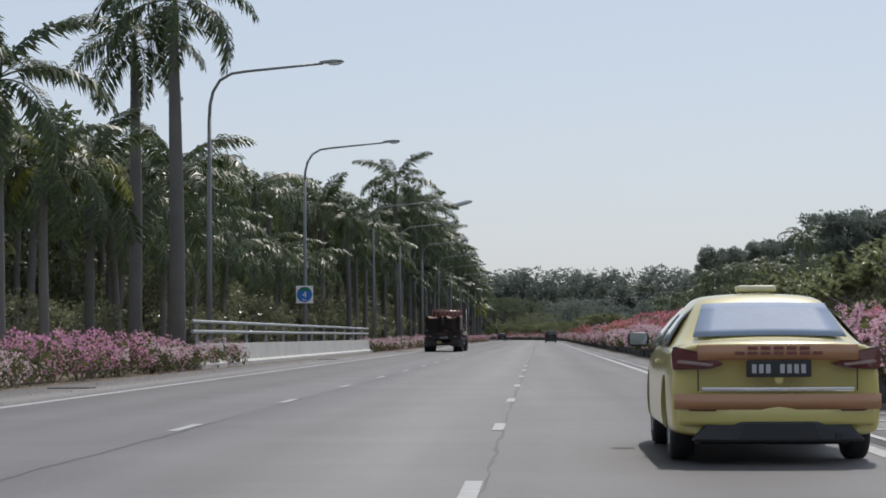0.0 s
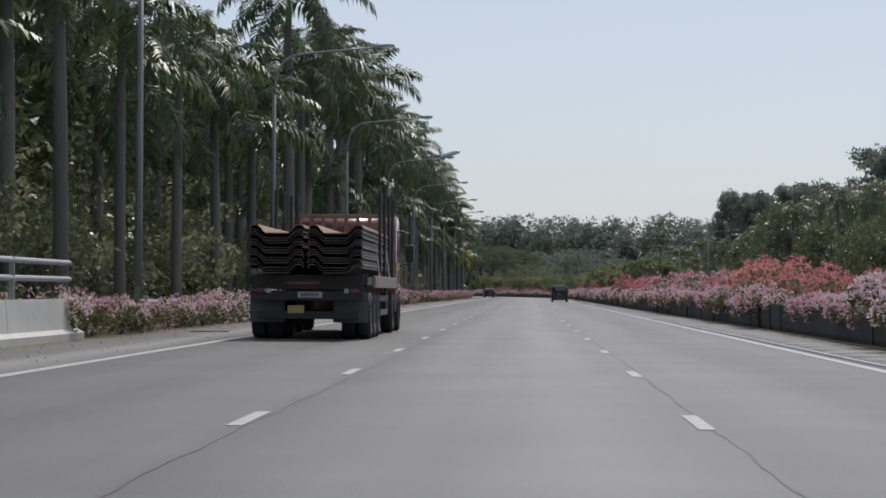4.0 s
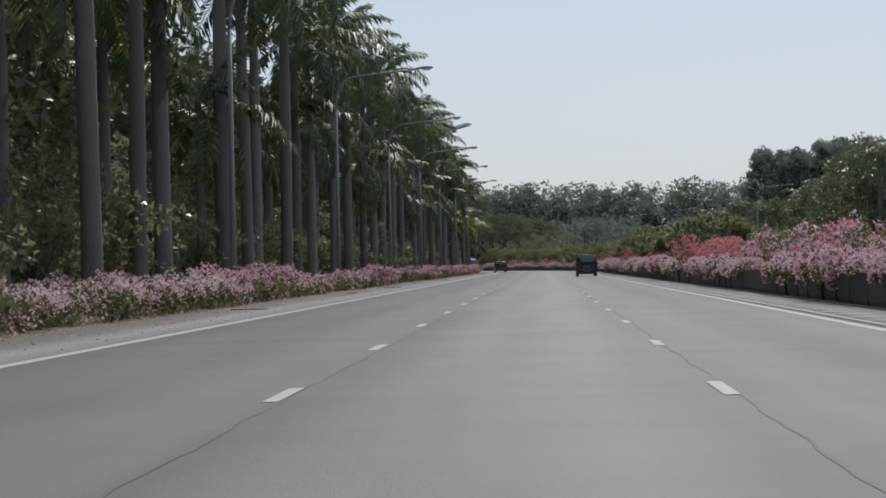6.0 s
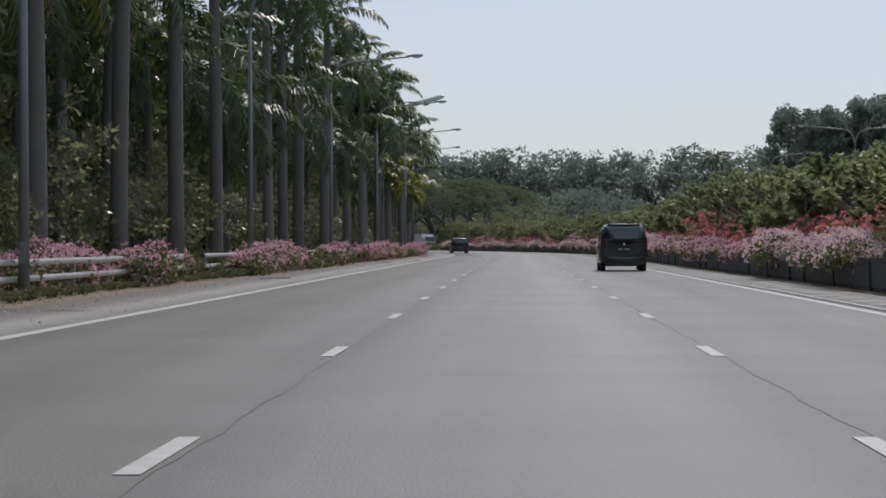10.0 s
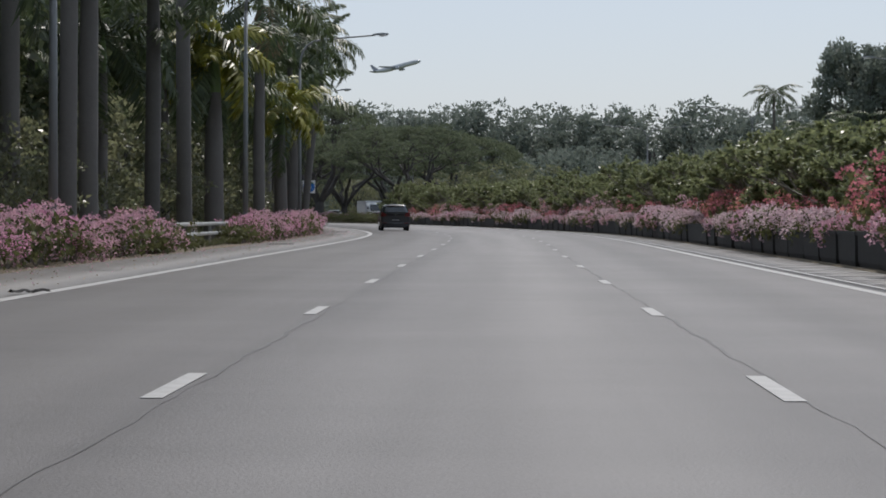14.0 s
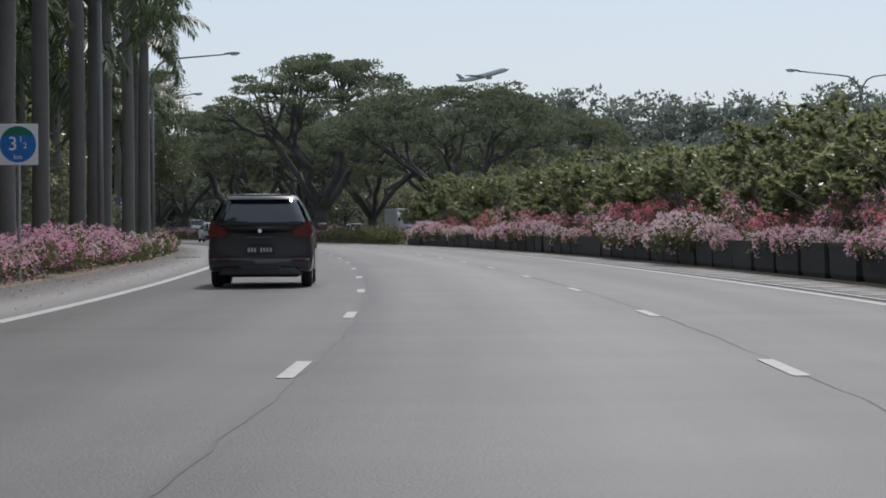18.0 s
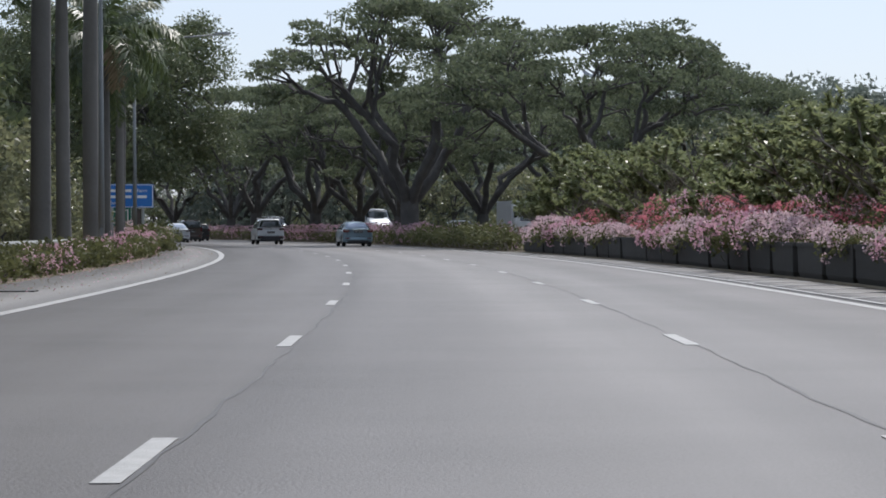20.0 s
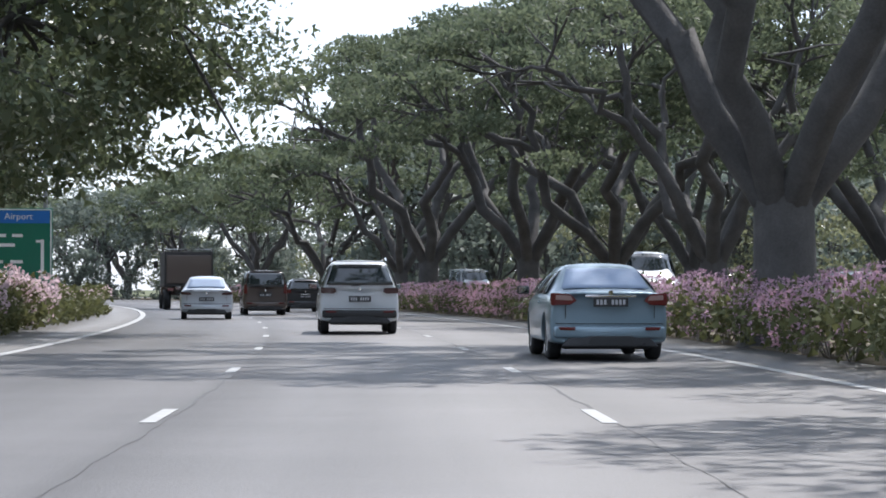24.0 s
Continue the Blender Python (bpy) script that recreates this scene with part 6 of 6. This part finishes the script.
# cab
cab = [(9.75, 0.75), (9.75, 2.62), (9.95, 2.85), (11.0, 2.92), (11.5, 2.72), (11.95, 1.75), (12.0, 0.6), (11.5, 0.45), (10.1, 0.45)]
bm = prism(cab, 2.4, bevel=0.05, m=Matrix.Translation((1.2, 0, 0)) @ Matrix.Rotation(radians(90), 4, "Z"))
cab_ob = part("cab", bm, MAROON, truck, "faded maroon cab", True)
sheet([[(x, 11.99 - 0.5 * t, 1.8 + 0.85 * t) for x in (-1.05, 0, 1.05)] for t in (0, 0.5, 1)], WINDOW, "windscreen", cab_ob)
for sd in (-1, 1):
    part("door_window", block(0.02, 0.85, 0.7, (sd * 1.205, 11.15, 2.2), 0.01), WINDOW, cab_ob)
    part("mirror_arm", pipe([(sd * 1.2, 11.7, 2.55), (sd * 1.45, 11.75, 2.5), (sd * 1.47, 11.75, 1.75), (sd * 1.2, 11.7, 1.65)], 0.02), BLACK, cab_ob)
    part("wing_mirror", block(0.22, 0.1, 0.44, (sd * 1.46, 11.72, 1.98), 0.04), BLACK, cab_ob)
    part("wheel_arch", block(0.35, 1.3, 0.16, (sd * 1.08, 10.9, 1.1), 0.06), MAROON, cab_ob)
    part("stripe", block(0.012, 1.5, 0.2, (sd * 1.206, 10.75, 1.62), 0.003), YELLOW, cab_ob)
    part("step", block(0.3, 0.4, 0.1, (sd * 1.08, 11.6, 0.5), 0.02), BLACK, cab_ob)
head = part("headboard", block(2.44, 0.1, 0.1, (0, 9.45, 2.85), 0.01), RUSTLIGHT, truck, "rust red steel headboard frame")
part("crossbar", block(2.44, 0.1, 0.1, (0, 9.45, 1.4), 0.01), RUSTLIGHT, head)
for x in np.linspace(-1.15, 1.15, 9):
    part("upright", block(0.09, 0.08, 1.5, (x, 9.45, 2.1), 0.01), RUSTLIGHT, head)
truck.matrix_basis = stand(TRUCK_S, TRUCK_D, 0.002)


def pile_bm():
    """One trough-shaped sheet pile, 8.6 m long."""
    t = 0.02
    top = [(-0.56, 0.1), (-0.52, 0.17), (-0.4, 0.17), (-0.24, 0.0), (0.24, 0.0), (0.4, 0.17), (0.52, 0.17), (0.56, 0.1)]
    low = [(x * 0.985, z - t) for x, z in top]
    return prism(top + low[::-1], 8.6)


pile_me = bpy.data.meshes.new("pile")
b = pile_bm()
b.to_mesh(pile_me)
b.free()
pile_me.materials.append(RUSTY)
top_me = pile_me.copy()
top_me.materials.clear()
top_me.materials.append(RUSTLIGHT)
for side in (-0.6, 0.6):
    stack = tagged(new("steel_load"), "bundles of long rusty trough-shaped steel sheets on the lorry bed", "steel load", "bundles of steel sheets")
    stack.matrix_basis = stand(TRUCK_S, TRUCK_D, 0) @ Matrix.Translation((side, 0, 1.345))
    for k in range(13):  # nested piles with spacers every fourth
        hang("trough_sheet", top_me if k == 12 else pile_me, stack, Matrix.Translation((0.01 * math.sin(k * 2.3), -0.5 + 0.05 * math.sin(k * 1.7), 0.03 + 0.052 * k + 0.045 * (k // 3))))
    for k, y in enumerate((1.5, 5.0)):
        part("timber_spacer", block(1.05, 0.1, 0.03, (0, y, 0.004), 0.005), TIMBER, stack)
    for y in (3.9, 7.4):
        part("strap", pipe([(0.62 * (1 if side > 0 else -1), y, -0.1), (0.5 * (1 if side > 0 else -1), y - 0.1, 0.98), (0.0, y - 0.15, 0.93)], 0.014, 6), SIGNWHITE, stack)

# ---- lorry ahead and lorry on the opposite carriageway ----
far_lorry = tagged(new("tipper_lorry"), "dark covered tipper lorry seen from behind", "lorry")
part("body", block(2.4, 5.2, 1.75, (0, 2.7, 2.0), 0.05), CHASSIS, far_lorry)
part("tailgate", block(2.2, 0.06, 1.4, (0, 0.07, 2.0), 0.03), BROWNP, far_lorry)
part("chassis", block(0.9, 7.4, 0.3, (0, 3.9, 0.95), 0.02), CHASSIS, far_lorry)
part("cab", block(2.3, 1.7, 2.1, (0, 6.6, 1.75), 0.12), BROWNP, far_lorry)
part("top_rail", pipe([(-1.1, 0.15, 2.75), (-1.1, 0.15, 2.98), (0, 0.15, 3.0), (1.1, 0.15, 2.98), (1.1, 0.15, 2.75)], 0.035), STEEL, far_lorry)
for sd in (-1, 1):
    part("tail_lamp", block(0.3, 0.05, 0.14, (sd * 0.9, 0.06, 1.0), 0.01), REDLENS, far_lorry)
    part("wing_mirror", block(0.2, 0.1, 0.4, (sd * 1.36, 7.2, 2.3), 0.03), BLACK, far_lorry)
    for y in (1.2, 2.5, 6.6):
        wheel(far_lorry, sd * 1.02, y, 0.5, 0.34, sd, rim=STEEL, spokes=8)
far_lorry.matrix_basis = stand(686, -3.0, 0.002)

opp = tagged(new("box_lorry"), "white lorry with grey box body on the opposite carriageway", "lorry")
front = [(0, 0.5), (0.0, 1.4), (0.25, 2.35), (0.5, 2.5), (1.7, 2.5), (1.7, 0.5)]
cab = part("cab", prism(front, 2.1, bevel=0.05, m=Matrix.Translation((1.05, 0, 0)) @ Matrix.Rotation(radians(90), 4, "Z")), WHITEP, opp, smooth=True)
part("windscreen", block(1.85, 0.03, 0.85, (0, 0, 0), 0.02, Matrix.Translation((0, 0.11, 1.88)) @ Matrix.Rotation(radians(-14.5), 4, "X")), WINDOW, opp)
part("grille", block(1.3, 0.04, 0.25, (0, -0.005, 1.05), 0.02), BLACK, opp)
part("bumper", block(2.1, 0.2, 0.3, (0, 0.02, 0.55), 0.05), WHITEP, opp)
part("cargo_box", block(2.2, 4.6, 1.9, (0, 4.2, 1.85), 0.04), SILVER, opp)
part("chassis", block(0.9, 6.2, 0.25, (0, 3.3, 0.75), 0.02), CHASSIS, opp)
for sd in (-1, 1):
    part("head_lamp", block(0.3, 0.05, 0.16, (sd * 0.82, -0.01, 0.82), 0.03), CLEARLENS, opp)
    part("wing_mirror", block(0.18, 0.1, 0.35, (sd * 1.2, 0.25, 1.85), 0.03), BLACK, opp)
    for y in (0.95, 5.0):
        wheel(opp, sd * 0.92, y, 0.42, 0.28, sd, rim=STEEL, spokes=6)
opp.matrix_basis = stand(623, 17.0, 0.0)

# ---- the airliner climbing over the wood ----
plane = tagged(new("airliner"), "white and grey airliner climbing over the trees", "aeroplane")
PLANEW = solid("airliner_white", (0.5, 0.53, 0.56), 0.35, vary=0.06, scale=0.2)
PLANEG = solid("airliner_grey", (0.3, 0.33, 0.38), 0.4, vary=0.08, scale=0.2)
xs = np.array([-32, -30, -24, -14, 10, 24, 29, 31.5, 32.5])
rs = np.array([0.4, 0.9, 2.0, 3.0, 3.0, 2.95, 2.2, 1.2, 0.3])
zc = np.array([1.6, 1.5, 0.9, 0.1, 0, 0, -0.2, -0.5, -0.7])
part("fuselage", pipe([(x, 0, z) for x, z in zip(xs, zc)], rs, 20), PLANEW, plane, smooth=True)
def wing(name, pts, thick, mat):
    bm = bmesh.new()
    f = bm.faces.new([bm.verts.new(p) for p in pts])
    bmesh.ops.solidify(bm, geom=[f], thickness=thick)
    return part(name, bm, mat, plane)
for sd in (-1, 1):
    wing("wing", [(8, sd * 2, -1.2), (-5, sd * 2, -1.3), (-12.5, sd * 29, 1.6), (-10, sd * 30.5, 1.8)], 0.5, PLANEG)
    wing("tailplane", [(-24, sd * 0.8, 1.2), (-30, sd * 0.8, 1.2), (-32, sd * 10, 2.0), (-29.5, sd * 10, 2.0)], 0.3, PLANEG)
    part("engine", pipe([(6.5, sd * 9.5, -2.9), (5.5, sd * 9.5, -2.9), (2, sd * 9.5, -2.7), (-0.5, sd * 9.5, -2.6)], np.array([1.5, 1.75, 1.6, 0.9]), 16), PLANEG, plane, smooth=True)
wing("tail_fin", [(-22, 0, 2.4), (-29, 0, 1.8), (-32.5, 0, 10.5), (-29.8, 0, 10.5)], 0.4, PLANEG)
plane.matrix_basis = Matrix.Translation((-117.4, 2914.7, 175)) @ Matrix.Rotation(radians(-18), 4, "Z") @ Matrix.Rotation(radians(-13), 4, "Y") @ Matrix.Diagonal((0.98, 0.98, 0.98, 1))


# ---- vehicles over on the opposite carriageway ----
pale_van = car("van_car", "pale silver van driving the other way behind the hedge", 4.7, 1.8, 1.95, SILVER, "van", VAN, low=0.24)
opp_white = car("sedan_car", "white sedan driving the other way behind the hedge", 4.5, 1.76, 1.47, WHITEP, "sedan",
                {"shape": [(0.97, 0.83), (0.96, 0.93), (0.6, 0.9), (0.56, 0.84), (0.7, 0.82)], "plate": 0.68, "badge": 0.88, "strip_z": 0.95, "strip": 1.0}, lower=WHITEP)
copy_thing(pale_van, stand(713, 16.2, 0.002, 180, 1.2))
pale_van.matrix_basis = stand(676, 16.5, 0.002, 180, 1.42)
opp_white.matrix_basis = stand(643, 15.9, 0.002, 180, 1.08)

# ---- scraps and joints on the road ----
def tyre_scrap(seed, s, d, length):
    g = np.random.default_rng(seed)
    ob = tagged(new("tyre_scrap"), "torn strip of black tyre tread lying on the asphalt", "debris")
    t = np.linspace(0, 1, 9)
    path = np.stack([length * (t - 0.5), 0.06 * np.sin(5 * t + seed), 0.035 + 0.03 * np.abs(np.sin(7 * t + seed))], 1)
    bm = bmesh.new()
    rows = []
    for p in path:
        w = 0.07 * g.uniform(0.6, 1.2)
        rows.append([bm.verts.new((p[0], p[1] - w, p[2] - 0.03)), bm.verts.new((p[0], p[1], p[2])), bm.verts.new((p[0], p[1] + w, p[2] - 0.03))])
    for a, b in zip(rows, rows[1:]):
        for i in range(2):
            bm.faces.new((a[i], a[i + 1], b[i + 1], b[i]))
    bmesh.ops.solidify(bm, geom=bm.faces[:], thickness=0.012)
    part("tread", bm, RUBBER, ob)
    ob.matrix_basis = stand(s, d, 0.006, g.uniform(-40, 40))


tyre_scrap(5, 369.0, -5.7, 0.55)
tyre_scrap(9, 231.0, -7.0, 0.4)
for s0, d0, d1 in ((339.3, -1.7, 1.7), (70.2, -8.4, 6.9), (142.0, -8.4, 6.9), (466.0, -1.7, 1.8)):
    dd = np.linspace(d0, d1, 24)
    wob = 0.03 * np.sin(dd * 3.1 + s0) + 0.015 * np.sin(dd * 9.7)
    v = [tuple(at(s0 + o + e * (0.012 + 0.006 * math.sin(d * 5)), d, 0.0035)) for d, o in zip(dd, wob) for e in (-1, 1)]
    f = np.array([(2 * i, 2 * i + 1, 2 * i + 3, 2 * i + 2) for i in range(len(dd) - 1)])
    structure(new("joint_across", put_mesh("joint_across", v, f, TAR)), "thin dark joint running across the asphalt", "road joint")

# fallen leaves and bracts along the foot of the left hedge
g = np.random.default_rng(77)
for name, mat, n, d0, d1 in (("fallen_bracts", PINK, 5200, -8.3, -6.4), ("fallen_leaves", DEADFROND, 6500, -8.4, -5.9)):
    ss = g.uniform(30, 600, n)
    dd = d0 + (d1 - d0) * g.uniform(0, 1, n) ** 2.2
    keep = ~((ss > 68) & (ss < 143)) if name == "fallen_bracts" else ss > 0
    p = np.array([tuple(at(s, d, 0.012)) for s, d in zip(ss[keep], dd[keep])])
    v, f = leaves(g, p, 0.04, 0.014)
    v[:, 2] = np.clip(v[:, 2], 0.006, 0.03)
    tagged(new(name, put_mesh(name, v, f, mat)), "faded pink bracts scattered on the shoulder" if mat is PINK else "dry brown leaves scattered on the shoulder", "litter", kind="stuff")
